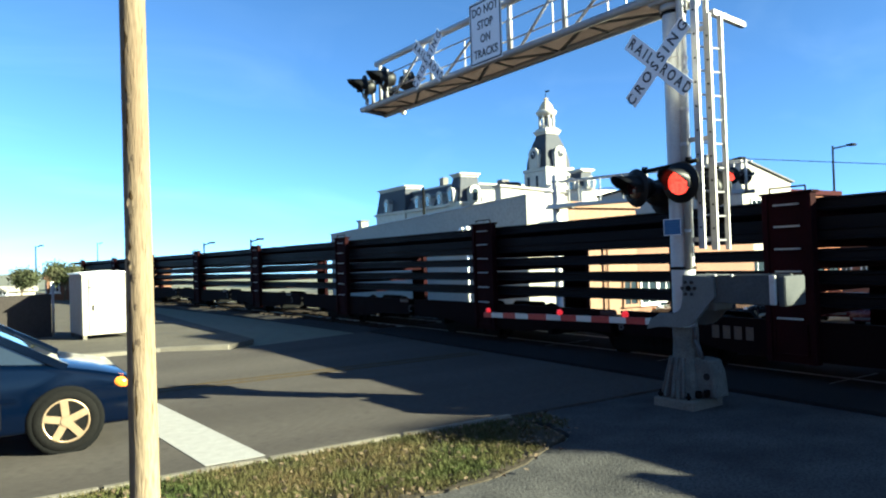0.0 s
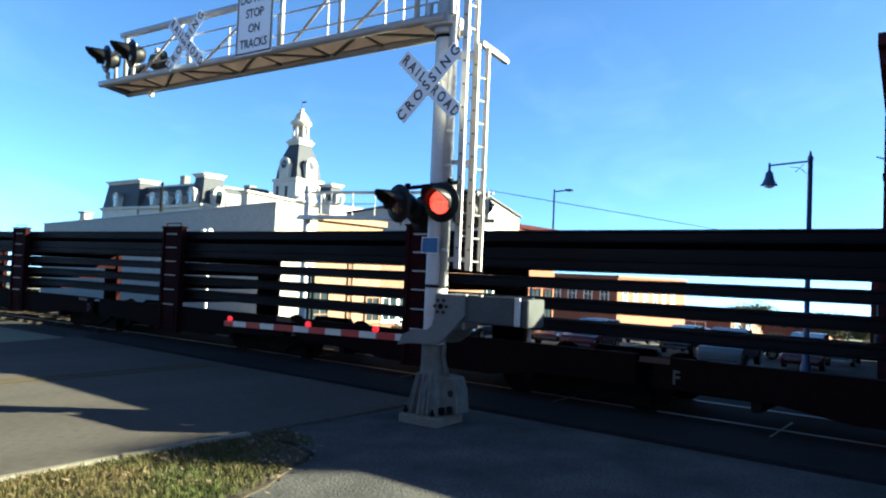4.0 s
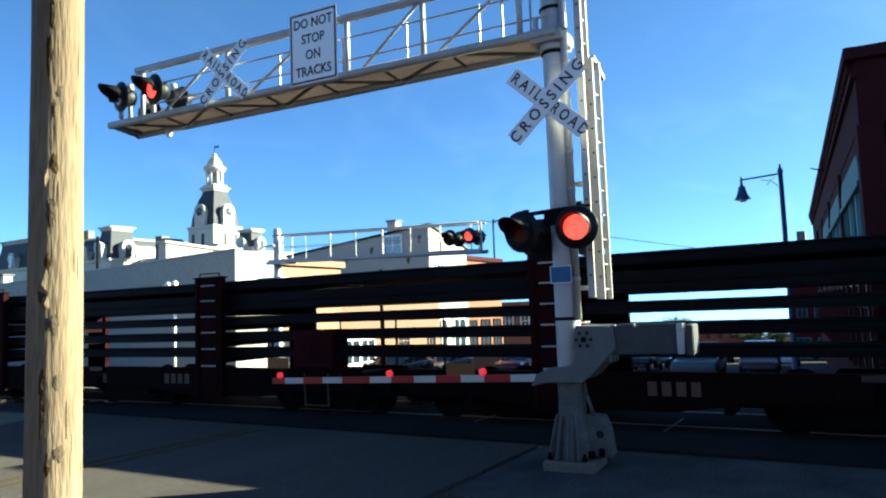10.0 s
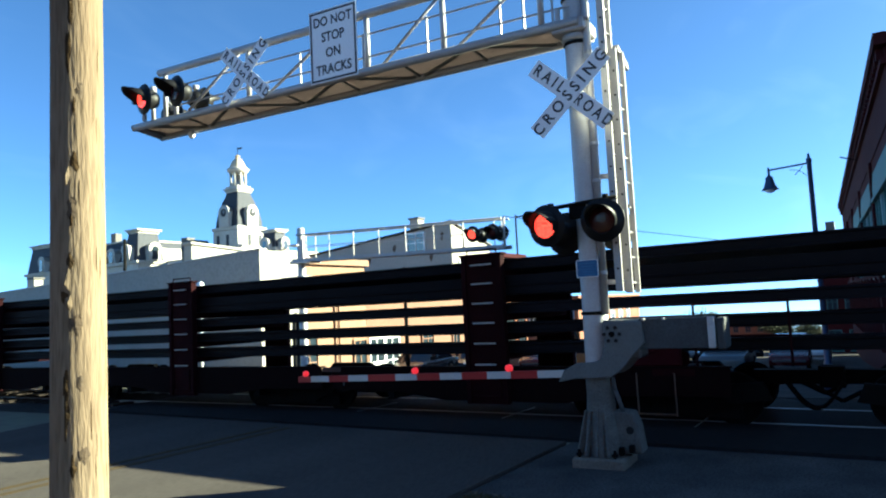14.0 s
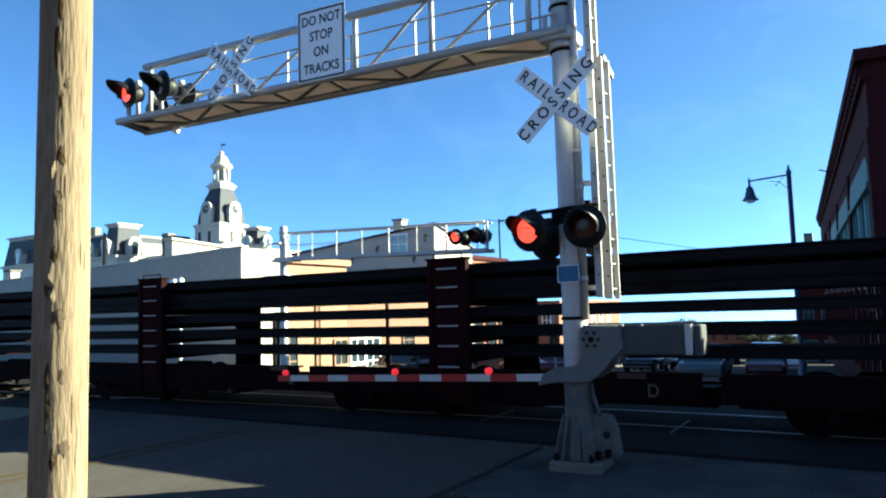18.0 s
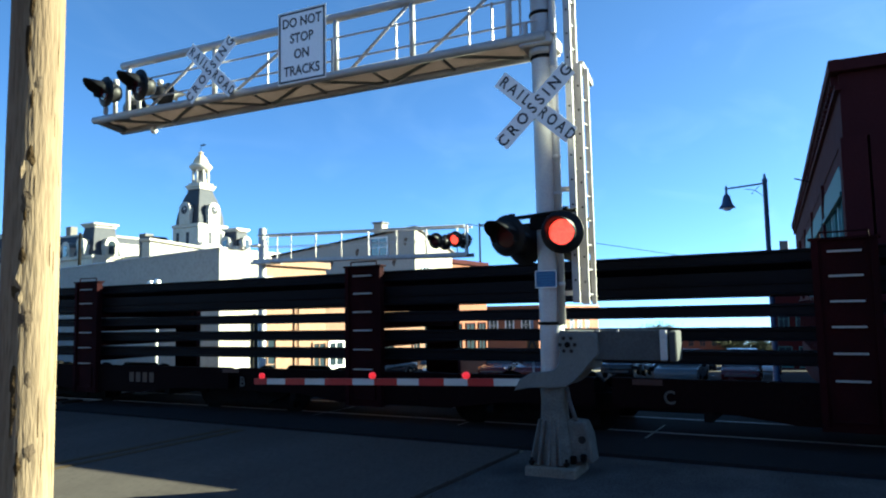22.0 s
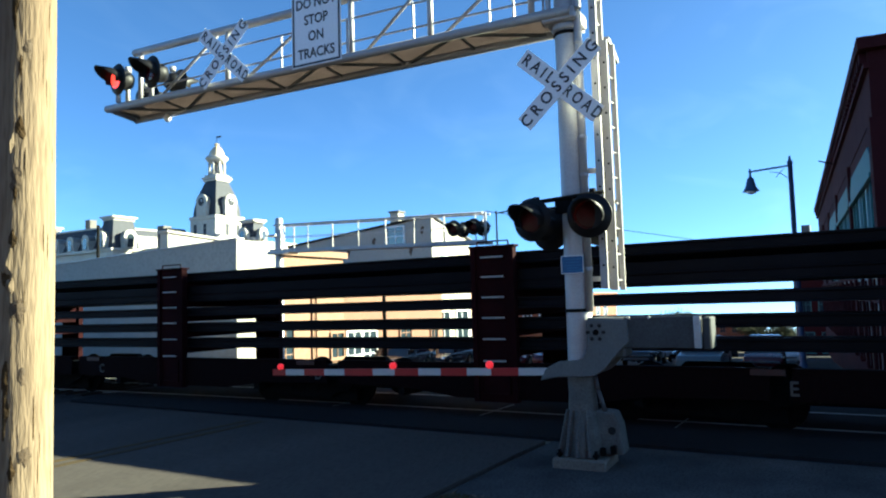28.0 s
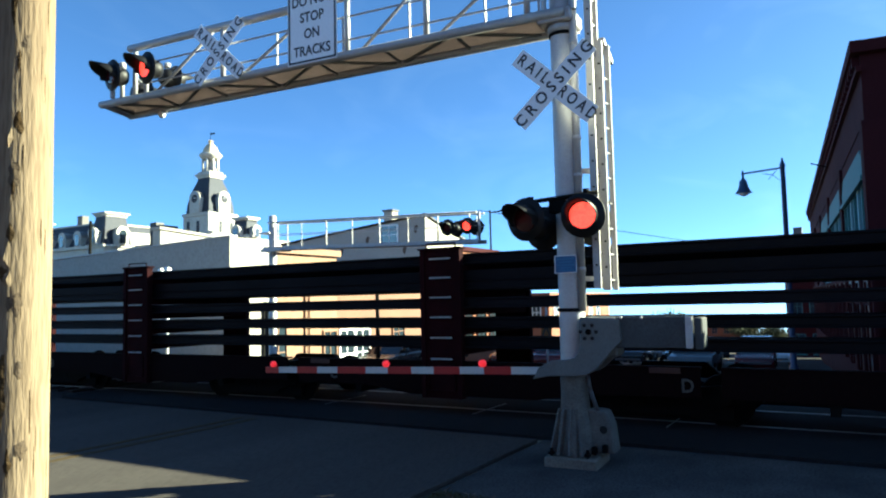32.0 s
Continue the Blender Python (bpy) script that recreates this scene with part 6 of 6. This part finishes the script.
# white store between the warehouse and the courthouse, its top edge sloping
store = thing("rear_store", "white-rendered building with a sloping coped parapet", "building", pose(0, 0, 0))
part("wall", prism(B(), [(55.2, -3.5), (55.2, 11.2), (66.0, 10.6), (66.0, -3.5)], 75.0, 76.4, "y"), M["white_wall"], store)
part("coping", prism(B(), [(54.9, 11.2), (54.9, 11.5), (66.2, 10.88), (66.2, 10.58)], 74.7, 76.6, "y"), M["white_wall"], store)

# far cantilever across the tracks
far = thing("far_signal", "grey cantilever crossing signal on the other side of the tracks", "crossing signal", pose(19.0, 22.15, 0, 0, 0, 0))
bm = B()
lathe(bm, (0, 0, 0), [(0.3, -1.3), (0.28, -0.8), (0.15, -0.5), (0.14, 5.1), (0.1, 5.15)], 18)
part("mast", bm, M["alu"], far)
for gx in (-0.25, 0.25):
    bm = bar(B(), (gx, 0.2, 3.92), (gx, -8.65, 3.66), 0.07, 0.12)
    part("chord", bm, M["galv"], far)
    bm = B()
    rod(bm, (gx, 0.0, 4.86), (gx, -8.6, 4.55), 0.03)
    for k in range(8) if gx < 0 else (0, 7):
        rod(bm, (gx, -0.5 - 1.12 * k, 3.9 - 0.03 * k), (gx, -0.5 - 1.12 * k, 4.85 - 0.04 * k), 0.028 if k % 2 == 0 else 0.018, seg=6)
    rod(bm, (gx, 0, 4.42), (gx, -8.6, 4.14), 0.012, seg=6)
    part("railing", bm, M["galv"], far)
part("walkway_grate", bar(B(), (0, 0.1, 3.95), (0, -8.5, 3.7), 0.5, 0.03), M["galv"], far)
for c, sz in (((0, -0.2, 3.85), (0.6, 1.0, 0.1)), ((0, 0.2, 3.3), (0.5, 1.2, 0.06)), ((0, 0.2, 4.5), (0.5, 0.5, 0.06))):
    part("bracket", box(B(), c, sz), M["galv"], far)
FARAIM = []
for gy in (-7.6, -8.3):
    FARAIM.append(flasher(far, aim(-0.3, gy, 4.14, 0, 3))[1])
    flasher(far, aim(0.3, gy, 4.14, 180, 3))
bm = B()
rod(bm, (0, -8.55, 3.7), (0, -8.55, 4.6), 0.04)
part("upright", bm, M["galv"], far)
bm = B()
rod(bm, (0, -8.55, 4.62), (30, -16.0, 4.0), 0.012, seg=5)
part("wire", bm, M["iron"], far, "thin dark overhead wire")

# small hazard plate on a post across the tracks
haz = thing("hazard_sign", "small yellow and black hazard plate on a post", "sign", pose(17.0, 10.69, fall(17.0)))
bm = B()
rod(bm, (0, 0, 0), (0, 0, 2.4), 0.03, seg=8)
part("sign_post", bm, M["galv"], haz)
pz = 0.98 - fall(17.0)
part("sign_plate", box(B(), (-0.035, 0, pz), (0.01, 0.3, 0.34)), M["yellow"], haz)
for k in (-1, 1):
    part("black_bar", bar(B(), (-0.043, 0.13 * k, pz - 0.12), (-0.043, 0.02 * k, pz + 0.14), 0.05, 0.004, (1, 0, 0)), M["letter"], haz)

# street lamp
lamp = thing("street_lamp", "dark blue street lamp with a bell-shaped shade", "street lamp", pose(26.2, 5.68, -0.14))
lamp.scale = (0.9, 0.9, 0.9)
bm = B()
lathe(bm, (0, 0, 0), [(0.2, -1.7), (0.2, -0.6), (0.12, -0.4), (0.1, 1.0), (0.085, 7.0), (0.1, 7.02), (0.1, 7.12), (0.05, 7.2), (0.03, 7.35)], 16)
part("lamp_post", bm, M["lamp_blue"], lamp)
bm = B()
bar(bm, (0, 0, 6.98), (-0.0, 1.45, 6.9), 0.06, 0.06, (1, 0, 0))
for a, b in (((0, 0.1, 6.5), (0, 0.35, 6.75)), ((0, 0.35, 6.75), (0, 0.7, 6.82)), ((0, 0.2, 6.9), (0, 0.5, 6.6))):
    rod(bm, a, b, 0.012, seg=6)
part("lamp_arm", bm, M["lamp_blue"], lamp)
bm = B()
lathe(bm, (0, 1.4, 0), [(0.31, 6.14), (0.28, 6.18), (0.2, 6.31), (0.15, 6.5), (0.13, 6.62), (0.05, 6.7), (0.03, 7.02)], 16)
part("lamp_shade", bm, M["lamp_blue"], lamp)
bm = B()
lathe(bm, (0, 1.4, 0), [(0.05, 6.03), (0.16, 6.07), (0.19, 6.15)], 14)
part("lamp_globe", bm, M["sheet"], lamp)


# ---- vehicles ----
def vehicle(name, label, at, paint, kind="car", group=""):
    """A road vehicle heading along +x, front wheel axle near x = 0."""
    t = thing(name, label, "car", at, group)
    if kind == "van":
        L0, L1, H, W = -3.9, 0.74, 1.75, 1.96
        low = [(L1 - 0.04, 0.24), (L1, 0.34), (L1 + 0.03, 0.56), (L1 - 0.02, 0.68), (L1 - 0.14, 0.76), (0.35, 0.83), (0.05, 0.9), (-0.25, 0.955), (-0.6, 0.99), (-1.2, 1.02), (L0 + 0.1, 1.06), (L0, 0.9), (L0, 0.3), (-0.5, 0.24)]
        cab = [(0.02, 0.9), (-1.22, 1.62), (-2.0, 1.76), (L0 + 0.35, 1.72), (L0 + 0.08, 1.08)]
        wb = 3.03
    elif kind == "suv":
        L0, L1, H, W = -3.6, 0.9, 1.7, 1.85
        low = [(L1, 0.35), (L1, 0.75), (L1 - 0.15, 0.92), (-0.2, 1.02), (L0 + 0.05, 1.05), (L0, 0.4)]
        cab = [(-0.3, 1.0), (-0.95, 1.6), (-1.5, 1.68), (L0 + 0.3, 1.64), (L0 + 0.08, 1.0)]
        wb = 2.65
    elif kind == "truck":
        L0, L1, H, W = -4.3, 0.9, 1.75, 1.9
        low = [(L1, 0.4), (L1, 0.85), (L1 - 0.15, 1.0), (-0.2, 1.08), (L0 + 0.03, 1.12), (L0, 0.45)]
        cab = [(-0.3, 1.04), (-0.85, 1.68), (-1.3, 1.76), (-1.9, 1.74), (-2.15, 1.06)]
        wb = 3.2
    else:
        L0, L1, H, W = -3.6, 0.9, 1.45, 1.78
        low = [(L1, 0.3), (L1, 0.6), (L1 - 0.15, 0.74), (-0.2, 0.88), (L0 + 0.6, 0.92), (L0 + 0.02, 0.86), (L0, 0.4)]
        cab = [(-0.35, 0.86), (-1.05, 1.35), (-1.5, 1.43), (-2.3, 1.4), (L0 + 0.75, 0.9)]
        wb = 2.65
    bm = prism(B(), low, -W / 2, W / 2, "y")
    soften(bm, 0.06, 3)
    for f in bm.faces:
        f.smooth = True
    body = part("body", bm, paint, t)
    bm = B()
    a = [bm.verts.new((x, -W / 2 + 0.05 + 0.16 * (z - 0.9), z)) for x, z in cab]
    b = [bm.verts.new((x, W / 2 - 0.05 - 0.16 * (z - 0.9), z)) for x, z in cab]
    n = len(cab)
    for i in range(n):
        bm.faces.new((a[i], a[(i + 1) % n], b[(i + 1) % n], b[i]))
    bm.faces.new(a[::-1])
    bm.faces.new(b)
    soften(bm, 0.05, 2)
    part("cabin", bm, M["glass_car"], t, "dark tinted windows")
    roofs = [(x, z) for x, z in cab if z > 1.3]
    bm = B()
    prism(bm, [(roofs[0][0] - 0.06, roofs[0][1] - 0.02), (roofs[1][0], roofs[1][1] + 0.015), (roofs[2][0], roofs[2][1] + 0.015), (roofs[2][0], roofs[2][1] - 0.05), (roofs[1][0], roofs[1][1] - 0.05)], -W / 2 + 0.17, W / 2 - 0.17, "y")
    part("roof", soften(bm, 0.02, 1), paint, t)
    for s in (-1, 1):
        for i in (0, len(cab) - 2):
            bm = B()
            (xa, za), (xb, zb) = cab[i], cab[i + 1]
            bar(bm, (xa, s * (W / 2 - 0.035 - 0.16 * (za - 0.9)), za), (xb, s * (W / 2 - 0.035 - 0.16 * (zb - 0.9)), zb), 0.08, 0.05, (0, 1, 0))
            part("pillar", bm, paint, t)
        bm = B()
        xm = (cab[0][0] + cab[-1][0]) / 2 + 0.2
        bar(bm, (xm, s * (W / 2 - 0.04), 0.95), (xm - 0.06, s * (W / 2 - 0.15), roofs[1][1]), 0.08, 0.04, (0, 1, 0))
        part("pillar", bm, paint, t)
        for x in (-0.6, -1.72):
            part("door_seam", box(B(), (x, s * (W / 2 + 0.001), 0.66), (0.012, 0.008, 0.66)), M["iron"], t, "dark door seam")
        bm = box(B(), (-0.75, s * (W / 2 + 0.1), 1.2 if kind == "van" else 1.08), (0.12, 0.2, 0.16))
        part("mirror", soften(bm, 0.04, 2), M["black"], t, "black wing mirror")
        bm = B()
        lathe(bm, (0, 0, 0), [(0.02, -0.1), (0.06, -0.085), (0.09, -0.04), (0.1, 0.0), (0.09, 0.04), (0.06, 0.085), (0.02, 0.1)], 16, (0, 1, 0))
        bmesh.ops.transform(bm, matrix=pose(L1 - 0.19, s * (W / 2 - 0.085), 0.69, 0, 22, 0) @ Matrix.Diagonal((1.25, 1.0, 0.85, 1)), verts=bm.verts)
        part("headlight", bm, M["amber"] if s < 0 else M["sheet"], t, "amber and clear headlamp")
        bm = box(B(), (-1.6, s * (W / 2 + 0.005), 0.62), (2.3, 0.02, 0.05))
        part("side_moulding", bm, paint, t)
        bm = box(B(), (-1.15, s * (W / 2 + 0.01), 0.86), (0.2, 0.03, 0.035))
        part("door_handle", bm, M["black"], t)
        for wx in (0, -wb):
            # flat dark disc stands in for the shade inside the wheel well
            bm = B()
            lathe(bm, (wx, s * (W / 2 + 0.012), 0.34), [(0.375, -0.01), (0.375, 0.0), (0.34, 0.004)], 28, (0, s, 0))
            part("wheel_arch", bm, M["iron"], t, "dark disc put in for the shaded wheel well")
            bm = B()
            lathe(bm, (wx, s * (W / 2 - 0.1), 0.34), [(0.23, -0.1), (0.31, -0.1), (0.34, -0.06), (0.34, 0.08), (0.315, 0.125), (0.24, 0.135), (0.22, 0.1)], 28, (0, s, 0))
            tyre = part("wheel", bm, M["tyre"], t, "black rubber tyre")
            bm = B()
            lathe(bm, (wx, s * (W / 2 - 0.1), 0.34), [(0.05, 0.06), (0.23, 0.07), (0.235, 0.125), (0.215, 0.128), (0.2, 0.08)], 24, (0, s, 0))
            for k in range(5):
                q = 2 * math.pi * k / 5 + 0.4
                c = Vector((wx, s * (W / 2 + 0.015), 0.34))
                bar(bm, c, c + 0.22 * Vector((math.cos(q), 0, math.sin(q))), 0.075, 0.03, (0, 1, 0))
            lathe(bm, (wx, s * (W / 2 + 0.01), 0.34), [(0.06, 0.0), (0.055, 0.03)], 14, (0, s, 0))
            part("rim", bm, M["rim"], tyre, "five-spoke alloy rim")
    bm = box(B(), (L1 - 0.02, 0, 0.48), (0.12, W - 0.3, 0.12))
    part("bumper", soften(bm, 0.04, 2), M["plastic"], t)
    bm = bar(B(), (-0.3, -0.5, 1.13), (-0.45, 0.1, 1.22), 0.02, 0.015)
    part("wiper", bm, M["black"], t)
    return t


vehicle("minivan", "dark blue minivan waiting at the stop line", pose(0.84, 10.1, 0, 0, 0, 0), M["blue_car"], "van")
for nm, lab, x, y, turn, paint, kd in (("crew_pickup", "grey-blue pickup truck waiting beyond the tracks", 33.6, 10.4, 184, "silver_car", "truck"), ("parked_suv", "dark utility vehicle parked beyond the tracks", 44.5, 16.3, 185, "black_car", "suv"), ("pickup", "white utility vehicle standing in the street", 52.0, 17.0, 5, "white_car", "suv"),
                                  ("sedan", "dark car parked beyond the tracks", 52.0, 15.2, 100, "black_car", "car"), ("sedan", "white car parked along the street", 52.0, 8.6, 180, "white_car", "car"), ("parked_suv", "maroon utility vehicle parked beyond the tracks", 42.0, 8.75, 184, "maroon_car", "van"),
                                  ("pickup", "maroon utility vehicle waiting beyond the tracks", 34.0, 17.6, 185, "maroon_car", "suv"), ("sedan", "maroon car parked by the shops", 38.6, 22.0, 185, "maroon_car", "car"), ("sedan", "dark car parked by the shops", 44.5, 22.6, 185, "black_car", "car"),
                                  ("sedan", "silver car further along the street", 57, 24, 185, "silver_car", "car"), ("sedan", "black car parked close to the shops", 27.6, 23.6, 185, "black_car", "car"), ("sedan", "black car parked close to the shops", 33.0, 24.2, 185, "black_car", "car")):
    vehicle(nm, lab, pose(x, y, fall(x - 1.3), 0, 3.1 if turn == 5 else 0, turn), M[paint], kd, "parked cars")


# ---- across the road, far side ----
hut = thing("signal_cabinet", "white metal signal equipment cabinet beside the track", "cabinet", pose(2.0, 22.0, 0.07, 0, 0, 6))
part("cabinet_body", soften(box(B(), (0.64, 0.9, 0.95), (1.28, 1.8, 1.68)), 0.01, 1), M["white_wall"], hut)
bm = B()
prism(bm, [(-0.04, 1.82), (0.64, 1.87), (1.32, 1.82), (1.32, 1.785), (-0.04, 1.785)], -0.05, 1.84, "y")
part("cabinet_roof", bm, M["sheet"], hut)
part("cabinet_door", box(B(), (0.68, -0.012, 0.94), (1.02, 0.02, 1.54)), M["white_wall"], hut)
part("door_latch", box(B(), (0.27, -0.035, 0.86), (0.035, 0.03, 0.14)), M["iron"], hut)
for z in (0.4, 1.5):
    part("door_hinge", box(B(), (1.2, -0.03, z), (0.05, 0.03, 0.12)), M["galv"], hut)
part("cabinet_vent", box(B(), (0.2, -0.026, 1.42), (0.08, 0.012, 0.05)), M["plastic"], hut)
for x in (0.06, 1.22):
    for y in (0.06, 1.74):
        part("cabinet_foot", box(B(), (x, y, 0.055), (0.1, 0.1, 0.11)), M["concrete"], hut)
fence = thing("fence", "dark boarded fence beyond the road", "fence", pose(-9.05, 24.0, 0.07))
for k in range(26):
    part("slat", box(B(), (0.2 + 0.4 * k, 0.002 * (k % 2), 0.62), (0.4, 0.03, 1.24)), M["fence"], fence)
for k in range(6):
    bm = B()
    rod(bm, (2.08 * k + 0.05, 0.06, 0), (2.08 * k + 0.05, 0.06, 1.5), 0.035)
    part("fence_post", bm, M["galv"], fence)


def tree(x, y, h, seed, spread=1.0):
    r = random.Random(seed)
    t = thing("tree", "bushy green and brown autumn tree", "tree", pose(x, y, fall(x) - 0.05), "distant trees")
    bm = B()
    rod(bm, (0, 0, 0), (0.1, 0, h * 0.45), 0.035 * h, 0.02 * h)
    ends = []
    for k in range(9):
        a, e = r.uniform(0, 6.28), Vector((r.uniform(-1, 1) * 0.3 * h * spread, r.uniform(-1, 1) * 0.3 * h * spread, h * r.uniform(0.55, 0.85)))
        rod(bm, (0.05, 0, h * r.uniform(0.25, 0.45)), e, 0.012 * h, 0.004 * h, seg=6)
        ends.append(e)
    part("trunk", bm, M["bark"], t)
    v, f = [], []
    for e in ends:
        for _ in range(700):
            p = e + Vector((r.gauss(0, 0.11 * h * spread), r.gauss(0, 0.11 * h * spread), r.gauss(0, 0.075 * h)))
            s = r.uniform(0.025, 0.065) * h
            d1, d2 = Vector((r.uniform(-1, 1), r.uniform(-1, 1), r.uniform(-1, 1))).normalized(), Vector((r.uniform(-1, 1), r.uniform(-1, 1), r.uniform(-1, 1))).normalized()
            k = len(v)
            v += [p, p + d1 * s, p + d2 * s]
            f.append((k, k + 1, k + 2))
    d = bpy.data.meshes.new("crown")
    d.from_pydata(v, [], f)
    d.materials.append(M["leaf"])
    part("crown", d, None, t)


for i, (x, y, h) in enumerate(((0.85, 50, 2.3), (3.4, 54, 2.75), (112, 26, 4.6), (140, 36, 7), (99, 15.9, 3.6), (146, 24, 6), (100, 12.5, 3.4), (125, 30, 4.5))):
    tree(x, y, h, i, 1.6 if x > 50 else 0.95)
for name, label, x0, y0, x1, y1, z0, z1, inset in (("far_shed", "pale shed with a low red roof in the distance", 6.5, 85, 10.3, 92, 2.0, 2.75, 1.5), ("far_barn", "pale distant building with a red roof", 19.6, 120, 22.3, 128, 2.3, 3.2, 1.1)):
    shed = house(name, label, x0, y0, x1, y1, z0, M["cream"], cornice=False)
    part("shed_roof", mansard(B(), x0 - 0.3, y0 - 0.3, x1 + 0.3, y1 + 0.3, z0, z1, inset), M["orange_roof"], shed, "dull red roof")
house("far_white_house", "small white house far beyond the fence", -2.5, 53, 1.7, 56.5, 1.1, M["white_wall"], south=((2.4, 0.6, 0.5, 0.6),))
house("far_tan_house", "small tan house far beyond the fence", 2.5, 57, 4.3, 60, 1.75, M["cream"], south=((0.5, 0.9, 0.5, 0.7),))


def far_pole(x, y, h, arm, label):
    t = thing("street_pole", label, "pole", pose(x, y, fall(x) - 0.05), "distant poles")
    bm = B()
    rod(bm, (0, 0, 0), (0, 0, h), 0.11, 0.07)
    part("pole_shaft", bm, M["iron"], t)
    if arm:
        bm = B()
        rod(bm, (0, 0, h - 0.2), (arm * 0.7, -arm * 0.7, h), 0.06)
        box(bm, (arm * 0.75, -arm * 0.75, h), (0.5, 0.5, 0.15))
        part("pole_arm", bm, M["iron"], t)


for x, y, h, arm in ((15.89, 68.76, 4.75, 0.8), (17.21, 58.09, 4.89, 0.8), (3.03, 100.47, 5.30, 0.8), (14.6, 150, 7.5, 0.8), (33, 50, 7.5, 0), (52.6, 29.9, 12.4, 1.2), (21.2, 36.5, 7.5, 0), (26.0, 22.5, 5.4, 0)):
    far_pole(x, y, h, arm, "thin dark pole in the distance")
spot = thing("flood_lights", "pair of white floodlights on a short white pole", "light", pose(16.0, 24.13, fall(16.0)))
bm = B()
rod(bm, (0, 0, 0), (0, 0, 3.5), 0.05, seg=10)
part("light_pole", bm, M["white_lamp"], spot)
bm = B()
rod(bm, (0, 0.5, 3.52), (0, -0.1, 3.52), 0.03)
part("light_bar", bm, M["white_lamp"], spot)
for dy, r in ((0.42, 0.08), (0.03, 0.13)):
    bm = B()
    lathe(bm, (0, dy, 3.62), [(0.4 * r, -0.14), (r, 0.0), (0.95 * r, 0.08), (0.3 * r, 0.14)], 14, (0.3, -0.8, 0.4))
    part("light_head", bm, M["white_lamp"], spot)
mast_far = thing("radio_mast", "very thin lattice radio mast on the horizon", "mast", pose(-20, 300, 0))
bm = B()
for k in range(3):
    a = 2.1 * k
    rod(bm, (0.5 * math.cos(a), 0.5 * math.sin(a), 0), (0.5 * math.cos(a), 0.5 * math.sin(a), 75), 0.09, seg=5)
for k in range(50):
    rod(bm, (0.5, 0, 1.5 * k), (-0.25, 0.43, 1.5 * k + 1.5), 0.05, seg=4)
part("lattice", bm, M["galv"], mast_far)


# ---- motion of the train and of the lights ----
SWITCH = (0.25, 0.75, 1.25, 2.2, 2.8, 3.4, 4.0, 4.7, 5.2, 5.75, 6.2, 7.2, 7.7, 8.2, 8.75, 9.7, 10.2, 10.75, 11.2, 12.03, 12.62, 13.23, 13.85, 14.6, 15.2, 15.8, 16.3, 17.03, 17.62, 18.2, 18.78, 19.35, 20.15, 20.65, 21.2, 21.75, 22.6, 23.2)
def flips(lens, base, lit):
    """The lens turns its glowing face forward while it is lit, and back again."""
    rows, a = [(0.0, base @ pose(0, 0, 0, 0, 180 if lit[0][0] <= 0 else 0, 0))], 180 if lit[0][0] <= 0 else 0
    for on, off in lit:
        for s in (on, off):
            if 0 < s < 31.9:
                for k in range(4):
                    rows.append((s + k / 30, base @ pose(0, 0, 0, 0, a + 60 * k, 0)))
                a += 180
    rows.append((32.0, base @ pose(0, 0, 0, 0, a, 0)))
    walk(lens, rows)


def shifts(side, tail):
    """When one side of a pair is lit: turn about up to 23.9 s, then as listed."""
    marks = (0.0,) + SWITCH + (23.9,)
    return [(a, b) for k, (a, b) in enumerate(zip(marks, marks[1:])) if k % 2 == side] + tail


MAST = (shifts(1, [(23.91, 24.5), (25.1, 25.9), (26.5, 27.1), (27.6, 27.85), (30.05, 30.62), (31.22, 31.82)]), shifts(0, [(25.9, 26.5), (27.1, 27.6), (29.45, 30.04), (30.63, 31.21), (31.83, 33.0)]))
AFAR = (shifts(1, [(23.91, 24.3), (26.5, 27.1), (30.05, 30.62), (31.22, 31.82)]), shifts(0, [(25.9, 26.5), (27.1, 27.5), (29.4, 30.04), (30.63, 31.21), (31.83, 33.0)]))
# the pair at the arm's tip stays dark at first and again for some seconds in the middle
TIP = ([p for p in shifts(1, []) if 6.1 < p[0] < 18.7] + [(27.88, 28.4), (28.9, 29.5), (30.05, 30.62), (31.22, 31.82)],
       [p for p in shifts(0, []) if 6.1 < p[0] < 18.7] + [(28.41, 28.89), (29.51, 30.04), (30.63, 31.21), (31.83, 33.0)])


def motions():
    for ob, y, z in TRAIN:
        walk(ob, [(t, along_track(y + run(t)) @ pose(0, 0, z)) for t in (0.5 * k for k in range(65))])
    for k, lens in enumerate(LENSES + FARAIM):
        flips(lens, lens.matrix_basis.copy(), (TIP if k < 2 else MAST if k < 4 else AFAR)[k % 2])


motions()
